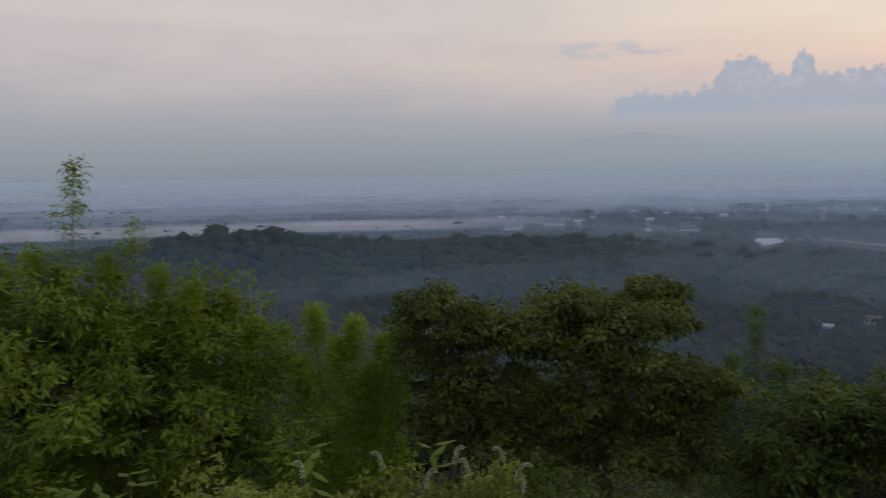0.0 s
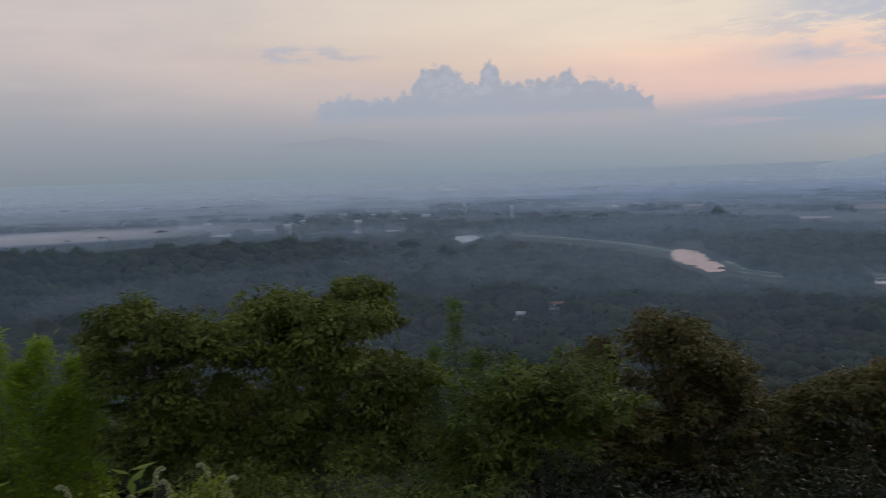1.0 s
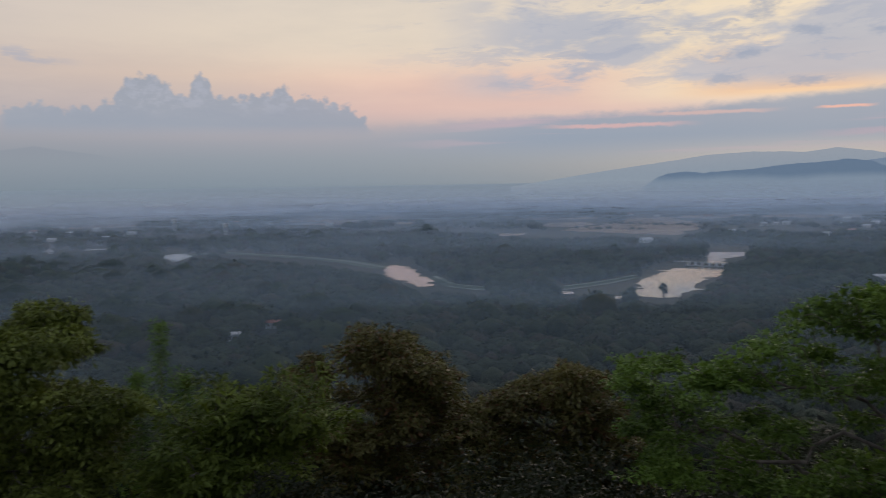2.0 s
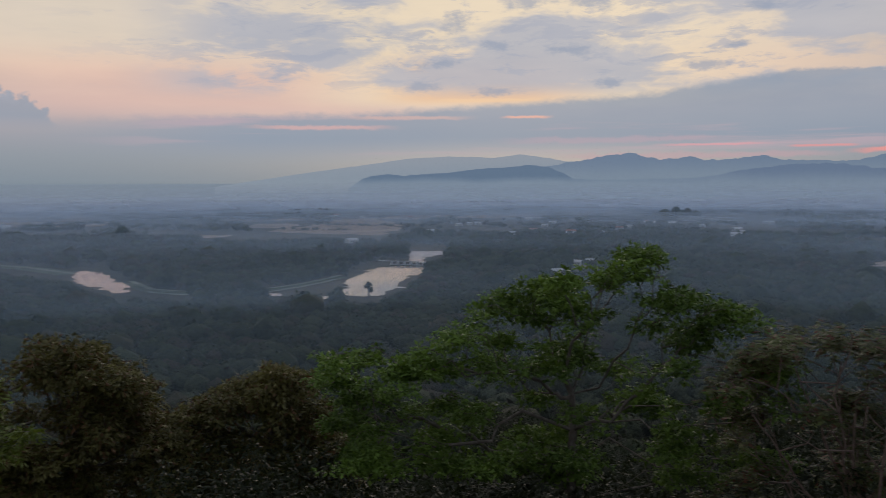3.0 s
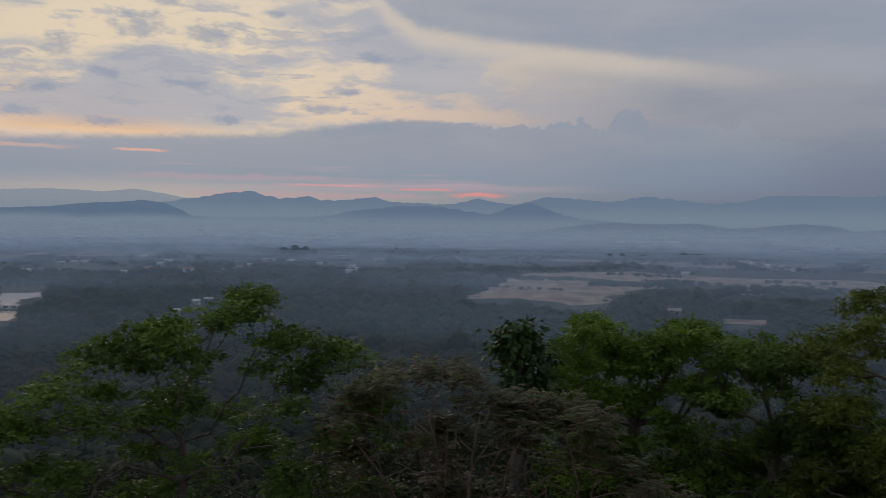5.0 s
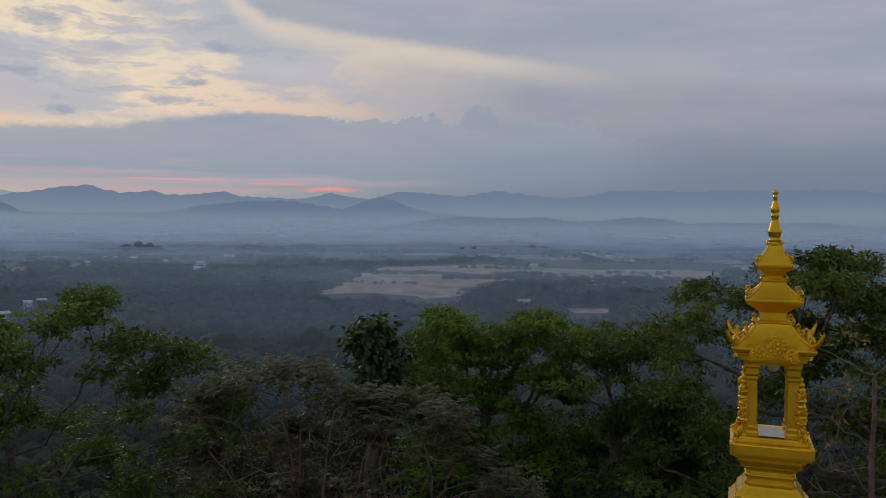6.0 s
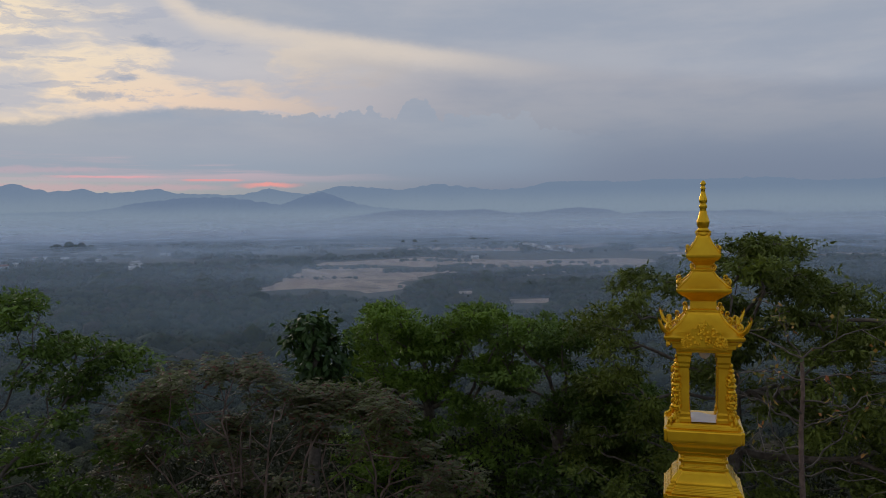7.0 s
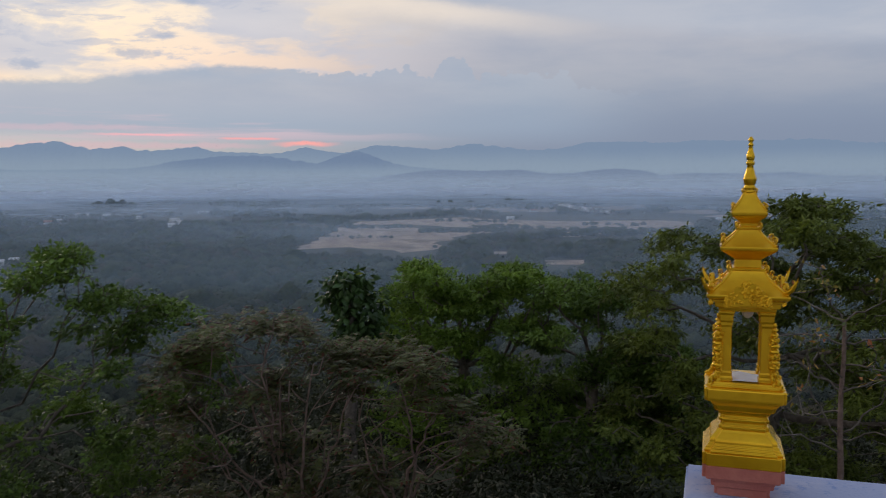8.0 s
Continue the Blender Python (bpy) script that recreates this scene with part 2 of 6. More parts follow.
def foliage(name, dark, light, through=0.3, rough=0.55, warm=None, warm_share=0.0):
    """Leaves: colour varies leaf by leaf, some light passes through."""
    m, n = material(name)
    isl = n.add("ShaderNodeNewGeometry").outputs["Random Per Island"]
    pos = n.add("ShaderNodeNewGeometry").outputs["Position"]
    big = n.noise(pos, 0.9, 2.0)
    f = n.math("ADD", n.math("MULTIPLY", isl, 0.55), n.math("MULTIPLY", n.step(big, 0.35, 0.7), 0.5))
    col = n.mix(f, dark, light)
    if warm:
        col = n.mix(n.math("GREATER_THAN", n.math("FRACT", n.math("MULTIPLY", isl, 37.7)), 1 - warm_share), col, warm)
    d = n.add("ShaderNodeBsdfPrincipled", {"Base Color": col, "Roughness": rough, "Specular IOR Level": 0.25})
    t = n.add("ShaderNodeBsdfTranslucent", {"Color": n.mix(1.0, col, (1.0, 1.0, 0.6), "MULTIPLY")})
    finish(n, n.add("ShaderNodeMixShader", {0: through, 1: d.outputs[0], 2: t.outputs[0]}).outputs[0])
    return m


def woods_material(name, dark, light, dry):
    """Closed canopy far off: crown by crown, with leafy grain and some dry crowns."""
    m, n = material(name)
    g = n.add("ShaderNodeNewGeometry")
    isl, pos = g.outputs["Random Per Island"], g.outputs["Position"]
    grain = n.noise(pos, 0.5, 4.0, 0.75)
    patch = n.step(n.noise(pos, 0.016, 4.0, 0.6), 0.38, 0.62)
    f = n.math("ADD", n.math("ADD", n.math("MULTIPLY", isl, 0.45), n.math("MULTIPLY", patch, 0.3)), n.math("MULTIPLY", n.step(grain, 0.38, 0.64), 0.35))
    col = n.mix(f, dark, light)
    col = n.mix(n.math("MULTIPLY", n.step(n.math("FRACT", n.math("MULTIPLY", isl, 13.7)), 0.7, 1.0), 0.7), col, dry)
    bump = n.add("ShaderNodeBump", {"Strength": 1.0, "Distance": 1.6, "Height": n.noise(pos, 0.55, 5.0, 0.75)})
    d = n.add("ShaderNodeBsdfPrincipled", {"Base Color": col, "Roughness": 0.9, "Specular IOR Level": 0.1, "Normal": bump.outputs[0]})
    finish(n, d.outputs[0])
    return m


def bark(name, a, b):
    m, n = material(name)
    pos = n.add("ShaderNodeNewGeometry").outputs["Position"]
    f = n.noise(pos, 9.0, 5.0, 0.65)
    bump = n.add("ShaderNodeBump", {"Strength": 0.6, "Distance": 0.02, "Height": n.noise(pos, 25.0, 4.0)})
    d = n.add("ShaderNodeBsdfPrincipled", {"Base Color": n.mix(n.step(f, 0.35, 0.68), a, b), "Roughness": 0.9, "Normal": bump.outputs[0]})
    finish(n, d.outputs[0])
    return m


def painted(name, a, b, rough=0.5, metal=0.0, scale=3.0, bump=0.15, coat=0.0):
    m, n = material(name)
    pos = n.add("ShaderNodeNewGeometry").outputs["Position"]
    f = n.noise(pos, scale, 6.0, 0.65)
    bp = n.add("ShaderNodeBump", {"Strength": bump, "Distance": 0.01, "Height": n.noise(pos, scale * 12, 3.0)})
    d = n.add("ShaderNodeBsdfPrincipled", {"Base Color": n.mix(n.step(f, 0.35, 0.7), a, b), "Roughness": rough, "Metallic": metal,
                                           "Coat Weight": coat, "Coat Roughness": 0.3, "Normal": bp.outputs[0]})
    finish(n, d.outputs[0])
    return m


M_GREEN = foliage("leaf_green", (0.044, 0.083, 0.013), (0.175, 0.28, 0.045), through=0.25)
M_LEAFY = foliage("leaf_fresh_green", (0.055, 0.105, 0.014), (0.25, 0.39, 0.06), through=0.3)
M_BAMBOO_LIGHT = foliage("leaf_bamboo_fresh", (0.14, 0.23, 0.018), (0.35, 0.49, 0.05), through=0.42)
# Near-black leaf colour: the shade between slope bushes is painted in.
M_UNDER = foliage("leaf_painted_shade", (0.010, 0.014, 0.006), (0.030, 0.040, 0.014))
M_LUSH = foliage("leaf_lush_green", (0.085, 0.135, 0.012), (0.29, 0.38, 0.046), through=0.4)
M_DARK = foliage("leaf_dark_green", (0.050, 0.074, 0.012), (0.185, 0.235, 0.038), through=0.26)
M_OLIVE = foliage("leaf_olive_green", (0.056, 0.075, 0.014), (0.23, 0.27, 0.053), through=0.25)
M_BAMBOO = foliage("leaf_bamboo", (0.15, 0.21, 0.014), (0.33, 0.42, 0.040), through=0.42)
M_BROWN = foliage("leaf_olive_brown", (0.034, 0.036, 0.013), (0.135, 0.160, 0.046), through=0.22, warm=(0.12, 0.045, 0.026), warm_share=0.14)
M_RUST = foliage("leaf_rusty", (0.060, 0.056, 0.018), (0.205, 0.185, 0.058), through=0.2, warm=(0.14, 0.07, 0.03), warm_share=0.12)
M_VINE = foliage("leaf_vine", (0.025, 0.055, 0.016), (0.065, 0.12, 0.030), through=0.2)
M_FLOWER = foliage("leaf_flowering_bush", (0.13, 0.17, 0.018), (0.40, 0.43, 0.085), through=0.4)
M_WOODS = woods_material("woods_canopy", (0.026, 0.036, 0.024), (0.080, 0.094, 0.052), (0.085, 0.068, 0.050))
M_BARK = bark("bark_grey", (0.09, 0.075, 0.06), (0.19, 0.165, 0.14))
M_BARK_RED = bark("bark_reddish", (0.13, 0.09, 0.07), (0.24, 0.17, 0.14))
M_CULM = bark("bamboo_culm", (0.10, 0.12, 0.04), (0.2, 0.2, 0.08))


def ground_material():
    m, n = material("ground_plain")
    pos = n.add("ShaderNodeNewGeometry").outputs["Position"]
    a, b = n.noise(pos, 0.004, 5.0, 0.6), n.noise(pos, 0.05, 5.0, 0.7)
    col = n.mix(n.step(a, 0.42, 0.6), (0.030, 0.036, 0.02), (0.075, 0.068, 0.045))
    col = n.mix(n.math("MULTIPLY", n.step(b, 0.4, 0.7), 0.5), col, (0.05, 0.05, 0.028))
    d = n.add("ShaderNodeBsdfPrincipled", {"Base Color": col, "Roughness": 0.95, "Specular IOR Level": 0.1})
    finish(n, d.outputs[0])
    return m


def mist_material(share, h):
    """One mist sheet over the plain, distance haze painted in: thickens outward in drifts."""
    m, n = material("mist_with_painted_haze")
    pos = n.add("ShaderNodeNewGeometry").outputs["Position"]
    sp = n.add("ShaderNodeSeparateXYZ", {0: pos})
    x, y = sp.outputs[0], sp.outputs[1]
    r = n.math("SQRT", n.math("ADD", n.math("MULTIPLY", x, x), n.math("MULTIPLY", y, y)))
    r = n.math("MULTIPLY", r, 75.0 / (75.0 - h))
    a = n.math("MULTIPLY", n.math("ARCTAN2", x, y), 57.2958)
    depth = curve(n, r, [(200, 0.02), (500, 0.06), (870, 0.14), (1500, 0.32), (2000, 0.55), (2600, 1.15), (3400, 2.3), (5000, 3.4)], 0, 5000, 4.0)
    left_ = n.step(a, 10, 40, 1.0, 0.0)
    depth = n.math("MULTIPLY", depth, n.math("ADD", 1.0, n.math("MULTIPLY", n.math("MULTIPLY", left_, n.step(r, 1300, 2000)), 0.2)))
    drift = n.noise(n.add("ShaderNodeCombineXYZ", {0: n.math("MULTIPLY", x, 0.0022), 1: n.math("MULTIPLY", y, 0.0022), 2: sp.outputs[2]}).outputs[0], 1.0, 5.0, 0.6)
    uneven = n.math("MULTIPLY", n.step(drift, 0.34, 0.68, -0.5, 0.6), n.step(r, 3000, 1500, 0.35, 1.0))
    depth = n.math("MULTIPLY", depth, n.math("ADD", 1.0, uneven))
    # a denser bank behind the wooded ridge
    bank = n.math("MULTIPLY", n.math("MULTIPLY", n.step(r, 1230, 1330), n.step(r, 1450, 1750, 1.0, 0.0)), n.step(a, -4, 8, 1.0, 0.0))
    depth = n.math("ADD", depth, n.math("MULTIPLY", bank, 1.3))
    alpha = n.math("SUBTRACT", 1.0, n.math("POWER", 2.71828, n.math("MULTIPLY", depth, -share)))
    # Tint set by distance paints in the bluish haze of the air.
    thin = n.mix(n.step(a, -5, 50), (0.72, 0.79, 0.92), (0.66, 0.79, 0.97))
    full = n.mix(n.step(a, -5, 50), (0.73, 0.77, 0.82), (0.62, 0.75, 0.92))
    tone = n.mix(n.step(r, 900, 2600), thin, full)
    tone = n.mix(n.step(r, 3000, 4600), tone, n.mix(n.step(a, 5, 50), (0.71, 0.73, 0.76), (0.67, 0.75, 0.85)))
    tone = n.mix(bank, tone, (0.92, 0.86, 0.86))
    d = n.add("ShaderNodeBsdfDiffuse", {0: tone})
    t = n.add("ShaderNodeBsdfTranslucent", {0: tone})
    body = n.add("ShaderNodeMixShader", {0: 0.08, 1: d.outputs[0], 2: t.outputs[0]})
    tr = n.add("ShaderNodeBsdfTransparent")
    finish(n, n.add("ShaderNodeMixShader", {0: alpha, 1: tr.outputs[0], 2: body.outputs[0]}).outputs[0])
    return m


def painted_haze_material(name, colour, foot, z0, z1, share):
    """Far mountain backdrop: the air's blue haze painted as glow, paler at the feet."""
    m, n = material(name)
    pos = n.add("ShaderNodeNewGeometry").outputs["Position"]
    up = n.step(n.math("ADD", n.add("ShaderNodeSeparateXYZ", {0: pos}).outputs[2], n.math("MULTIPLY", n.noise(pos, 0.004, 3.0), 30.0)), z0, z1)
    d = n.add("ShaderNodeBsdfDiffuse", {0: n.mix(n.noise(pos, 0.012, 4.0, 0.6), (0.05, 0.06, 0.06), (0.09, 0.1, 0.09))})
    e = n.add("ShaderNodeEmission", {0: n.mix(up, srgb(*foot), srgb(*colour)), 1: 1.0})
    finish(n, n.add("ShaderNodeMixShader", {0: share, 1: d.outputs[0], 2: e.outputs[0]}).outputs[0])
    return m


def water_material():
    m, n = material("still_water")
    pos = n.add("ShaderNodeNewGeometry").outputs["Position"]
    bp = n.add("ShaderNodeBump", {"Strength": 0.03, "Distance": 0.1, "Height": n.noise(pos, 0.5, 3.0)})
    d = n.add("ShaderNodeBsdfPrincipled", {"Base Color": (0.10, 0.09, 0.075, 1), "Roughness": 0.05, "IOR": 1.55, "Specular IOR Level": 0.9, "Normal": bp.outputs[0]})
    finish(n, d.outputs[0])
    return m


M_GROUND, M_WATER = ground_material(), water_material()
M_GOLD = painted("gold_paint", (0.74, 0.42, 0.011), (0.88, 0.54, 0.018), rough=0.27, metal=0.68, scale=6.0, bump=0.05, coat=0.0)

# ---- ground ----
HILLS = [(-15.8, 700, 13, 55), (-11.3, 690, 11.5, 48), (-21, 720, 6, 60), (-28, 740, 9, 70), (-37, 760, 9, 80), (-5, 720, 8, 70), (2, 760, 8, 80), (10, 800, 6, 90), (-13, 610, 7, 80)]


def height(x, y):
    """The lie of the land: the steep near hill, a wooded ridge and the plain."""
    r = np.hypot(x, y)
    z = PLAIN + 73.0 * np.exp(-(np.maximum(r - 3.0, 0) / 92.0) ** 1.2)
    for a, d, amp, s in HILLS:
        p = polar(a, d)
        z = z + amp * np.exp(-((x - p.x) ** 2 + (y - p.y) ** 2) / (2 * s * s))
    return z + np.minimum(r / 120, 1) * 0.8 * np.sin(x / 23) * np.cos(y / 31) * np.exp(-r / 160)


def build_ground():
    radii = np.concatenate([[0.01], np.geomspace(1.5, 4950, 130)])
    turns = np.radians(np.arange(0, 360, 1.5))
    R_, A_ = np.meshgrid(radii, turns, indexing="ij")
    X, Y = R_ * np.sin(A_), R_ * np.cos(A_)
    V = np.stack([X, Y, height(X, Y)], -1).reshape(-1, 3)
    n, k = len(turns), len(radii)
    i, j = np.meshgrid(np.arange(k - 1), np.arange(n), indexing="ij")
    a, b = i * n + j, i * n + (j + 1) % n
    F = np.stack([a, a + n, b + n, b], -1).reshape(-1, 4)
    ob = part("ground", mesh_arrays("ground", V, F[:, ::-1], True), M_GROUND)
    tagged(ob, "wooded hillside falling to a wide misty plain", "ground", kind="structure")


build_ground()


def disc(name, r0, r1, z, mat, rings=24, seg=120):
    radii, turns = np.linspace(r0, r1, rings), np.radians(np.linspace(0, 360, seg, endpoint=False))
    R_, A_ = np.meshgrid(radii, turns, indexing="ij")
    V = np.stack([R_ * np.sin(A_), R_ * np.cos(A_), np.full_like(R_, z)], -1).reshape(-1, 3)
    i, j = np.meshgrid(np.arange(rings - 1), np.arange(seg), indexing="ij")
    a, b = i * seg + j, i * seg + (j + 1) % seg
    return part(name, mesh_arrays(name, V, np.stack([a, b, b + seg, a + seg], -1).reshape(-1, 4)), mat)


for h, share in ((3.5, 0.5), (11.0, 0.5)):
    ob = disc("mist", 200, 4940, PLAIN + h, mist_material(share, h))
    tagged(ob, "see-through mist sheet with distance haze painted in", "mist", "mist layers", "stuff")


def haze_glow(r, top, low, foot, weight):
    """Far-plain haze before the mountains, painted on a glowing ring, open above and below."""
    m, n = material("glowing_plain_haze")
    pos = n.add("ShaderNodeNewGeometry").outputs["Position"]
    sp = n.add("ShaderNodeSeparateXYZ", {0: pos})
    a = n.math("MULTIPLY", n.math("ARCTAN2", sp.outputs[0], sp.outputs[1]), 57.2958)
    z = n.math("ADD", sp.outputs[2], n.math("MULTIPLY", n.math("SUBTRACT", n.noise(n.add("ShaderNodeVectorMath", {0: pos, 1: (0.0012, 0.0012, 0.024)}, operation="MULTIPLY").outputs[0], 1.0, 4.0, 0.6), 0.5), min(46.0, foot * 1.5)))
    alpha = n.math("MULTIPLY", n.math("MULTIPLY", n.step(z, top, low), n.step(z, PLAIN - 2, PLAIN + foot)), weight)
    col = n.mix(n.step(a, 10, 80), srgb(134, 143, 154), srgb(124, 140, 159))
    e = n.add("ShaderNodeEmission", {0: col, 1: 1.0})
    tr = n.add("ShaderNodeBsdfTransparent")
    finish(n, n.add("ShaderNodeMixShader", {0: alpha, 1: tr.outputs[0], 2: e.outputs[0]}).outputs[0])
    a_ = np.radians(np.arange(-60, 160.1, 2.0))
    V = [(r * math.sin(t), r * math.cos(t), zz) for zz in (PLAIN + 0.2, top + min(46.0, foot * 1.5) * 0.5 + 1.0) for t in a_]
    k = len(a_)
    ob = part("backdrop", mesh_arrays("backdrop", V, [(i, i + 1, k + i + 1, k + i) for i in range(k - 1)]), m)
    tagged(ob, "glowing ring painted as haze before the far mountains", "haze", "mist layers", "stuff")


haze_glow(3700, 26, -46, 26, 0.7)


def haze_screen(r, weight, top, tone, low, foot):
    """Added ring round the hill painting one valley stretch's haze, open above and below."""
    m, n = material("painted_valley_haze")
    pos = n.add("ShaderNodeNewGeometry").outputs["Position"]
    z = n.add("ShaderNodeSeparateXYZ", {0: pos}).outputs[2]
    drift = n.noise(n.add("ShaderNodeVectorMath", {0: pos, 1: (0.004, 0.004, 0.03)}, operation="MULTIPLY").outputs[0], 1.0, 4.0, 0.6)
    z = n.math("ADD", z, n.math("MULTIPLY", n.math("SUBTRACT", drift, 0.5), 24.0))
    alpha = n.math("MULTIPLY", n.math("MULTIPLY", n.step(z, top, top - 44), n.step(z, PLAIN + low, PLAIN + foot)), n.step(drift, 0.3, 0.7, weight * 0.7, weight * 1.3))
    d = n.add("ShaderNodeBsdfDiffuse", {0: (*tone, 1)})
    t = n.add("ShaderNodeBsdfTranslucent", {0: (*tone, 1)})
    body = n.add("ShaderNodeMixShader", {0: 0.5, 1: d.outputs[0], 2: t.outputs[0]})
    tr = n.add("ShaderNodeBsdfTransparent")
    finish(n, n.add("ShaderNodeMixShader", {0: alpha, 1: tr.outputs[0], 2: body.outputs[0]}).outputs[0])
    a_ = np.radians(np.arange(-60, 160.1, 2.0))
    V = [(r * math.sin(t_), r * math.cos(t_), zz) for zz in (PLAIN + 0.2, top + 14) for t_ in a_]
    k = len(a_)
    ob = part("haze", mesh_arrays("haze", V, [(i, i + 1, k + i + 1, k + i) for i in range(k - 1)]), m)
    tagged(ob, "see-through ring tinted as bluish haze over the valley", "haze", "mist layers", "stuff")


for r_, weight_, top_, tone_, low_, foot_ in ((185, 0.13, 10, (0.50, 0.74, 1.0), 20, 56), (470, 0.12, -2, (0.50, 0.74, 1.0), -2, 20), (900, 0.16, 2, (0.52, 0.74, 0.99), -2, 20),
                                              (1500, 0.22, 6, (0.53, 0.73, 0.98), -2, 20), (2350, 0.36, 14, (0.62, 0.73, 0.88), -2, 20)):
    haze_screen(r_, weight_, top_, tone_, low_, foot_)


# ---- mountains ----
def smooth_curve(stops, a):
    xs, ys = [s[0] for s in stops], [s[1] for s in stops]
    return np.interp(a, xs, ys)


def range_mesh(name, stops, r, depth, rough, seed, mat, label):
    """A chain of hills: its skyline's height in degrees by compass angle, with gullies down its face."""
    az_ = np.arange(stops[0][0], stops[-1][0] + 0.01, 0.15)
    rows_ = 9
    V = []
    for k in range(rows_):
        u = k / (rows_ - 1)
        for a in az_:
            e = smooth_curve(stops, a)
            e += rough * noise.fractal(Vector((a * 1.9, seed, 0)), 1.0, 2.0, 4) * min(1, max(e, 0) + 0.25)
            top = EYE + r * math.tan(radians(e))
            g = noise.fractal(Vector((a * 0.6, u * 2.0, seed + 5)), 1.0, 2.0, 4)
            rr = r - depth * (1 - u) + depth * 0.25 * g * (1 - u)
            z = PLAIN - 2 + (max(top, PLAIN) - PLAIN + 2) * u ** 1.3
            V.append(polar(a, rr, z))
    n = len(az_)
    F = [(k * n + i, k * n + i + 1, (k + 1) * n + i + 1, (k + 1) * n + i) for k in range(rows_ - 1) for i in range(n - 1)]
    ob = part(name, mesh_arrays(name, [tuple(v) for v in V], F, True), mat)
    return tagged(ob, label, "mountain", "far mountains", "structure")


# Pale haze colour painted onto the feet of the glowing ranges.
HAZE_FOOT = (131, 147, 165)
M_FAR = painted_haze_material("mountains_far", (117, 135, 159), HAZE_FOOT, 50, 165, 0.93)
M_VEILED = painted_haze_material("mountains_painted_haze", (152, 160, 172), (143, 155, 169), 60, 200, 0.96)
M_MID = painted_haze_material("mountains_middle", (108, 126, 152), HAZE_FOOT, 0, 100, 0.93)
M_NEAR = painted_haze_material("hill_painted_haze", (104, 124, 148), HAZE_FOOT, 20, 62, 0.94)
M_LOW = painted_haze_material("low_hills", (112, 127, 151), (124, 138, 158), -22, 16, 0.92)
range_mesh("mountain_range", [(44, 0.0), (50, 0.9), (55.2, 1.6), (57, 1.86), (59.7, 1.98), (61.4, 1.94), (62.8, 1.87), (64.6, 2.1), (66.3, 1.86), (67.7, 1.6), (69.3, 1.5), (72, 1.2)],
           4840, 200, 0.03, 23.0, M_VEILED, "far mountain range with haze painted into its glow")
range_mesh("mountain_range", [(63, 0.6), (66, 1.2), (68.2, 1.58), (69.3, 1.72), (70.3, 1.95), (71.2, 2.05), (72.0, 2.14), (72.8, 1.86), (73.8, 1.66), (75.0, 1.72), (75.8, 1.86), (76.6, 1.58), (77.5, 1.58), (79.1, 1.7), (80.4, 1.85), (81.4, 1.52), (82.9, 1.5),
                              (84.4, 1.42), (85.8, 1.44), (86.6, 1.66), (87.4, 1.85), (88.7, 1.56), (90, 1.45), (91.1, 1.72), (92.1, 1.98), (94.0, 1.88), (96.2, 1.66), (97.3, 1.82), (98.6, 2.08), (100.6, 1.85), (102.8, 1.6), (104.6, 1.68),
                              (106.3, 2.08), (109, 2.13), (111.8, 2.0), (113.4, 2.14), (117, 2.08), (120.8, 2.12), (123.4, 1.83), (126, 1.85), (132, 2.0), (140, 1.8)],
           4800, 250, 0.10, 3.0, M_FAR, "mountain range along the horizon, painted hazy blue")
# Glowing backdrop strip that stands in for haze at the plain's end.
M_HAZE = painted_haze_material("haze_glow", (131, 144, 158), (131, 144, 158), 0, 10, 0.985)
hz = range_mesh("backdrop", [(-60, 0.25), (-20, 0.3), (0, 0.25), (40, 0.2), (80, 0.25), (120, 0.3), (160, 0.25)], 4880, 60, 0.04, 31.0, M_HAZE, "glowing backdrop painted as haze where the plain ends")
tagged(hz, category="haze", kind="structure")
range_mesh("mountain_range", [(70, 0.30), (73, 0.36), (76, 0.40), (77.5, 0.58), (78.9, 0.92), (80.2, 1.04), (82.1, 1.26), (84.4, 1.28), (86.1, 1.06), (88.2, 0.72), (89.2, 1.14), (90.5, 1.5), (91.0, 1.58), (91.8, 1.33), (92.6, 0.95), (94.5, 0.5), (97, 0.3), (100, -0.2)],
           4450, 220, 0.10, 9.0, M_MID, "nearer hills painted hazy blue, paler at their feet")
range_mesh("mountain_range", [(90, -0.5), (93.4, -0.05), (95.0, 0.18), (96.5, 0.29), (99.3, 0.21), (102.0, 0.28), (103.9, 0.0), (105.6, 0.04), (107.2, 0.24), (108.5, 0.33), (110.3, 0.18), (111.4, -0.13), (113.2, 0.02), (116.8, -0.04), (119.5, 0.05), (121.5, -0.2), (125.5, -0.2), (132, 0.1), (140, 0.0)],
           4150, 160, 0.06, 17.0, M_LOW, "low wooded foothills with mist painted on their feet")
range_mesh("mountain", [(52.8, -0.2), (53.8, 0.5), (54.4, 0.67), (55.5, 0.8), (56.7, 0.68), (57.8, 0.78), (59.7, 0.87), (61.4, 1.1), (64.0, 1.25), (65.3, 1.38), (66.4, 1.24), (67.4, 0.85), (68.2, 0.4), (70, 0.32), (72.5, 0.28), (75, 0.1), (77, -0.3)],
           4000, 150, 0.05, 14.0, M_NEAR, "long low hill with pale mist painted on its foot")


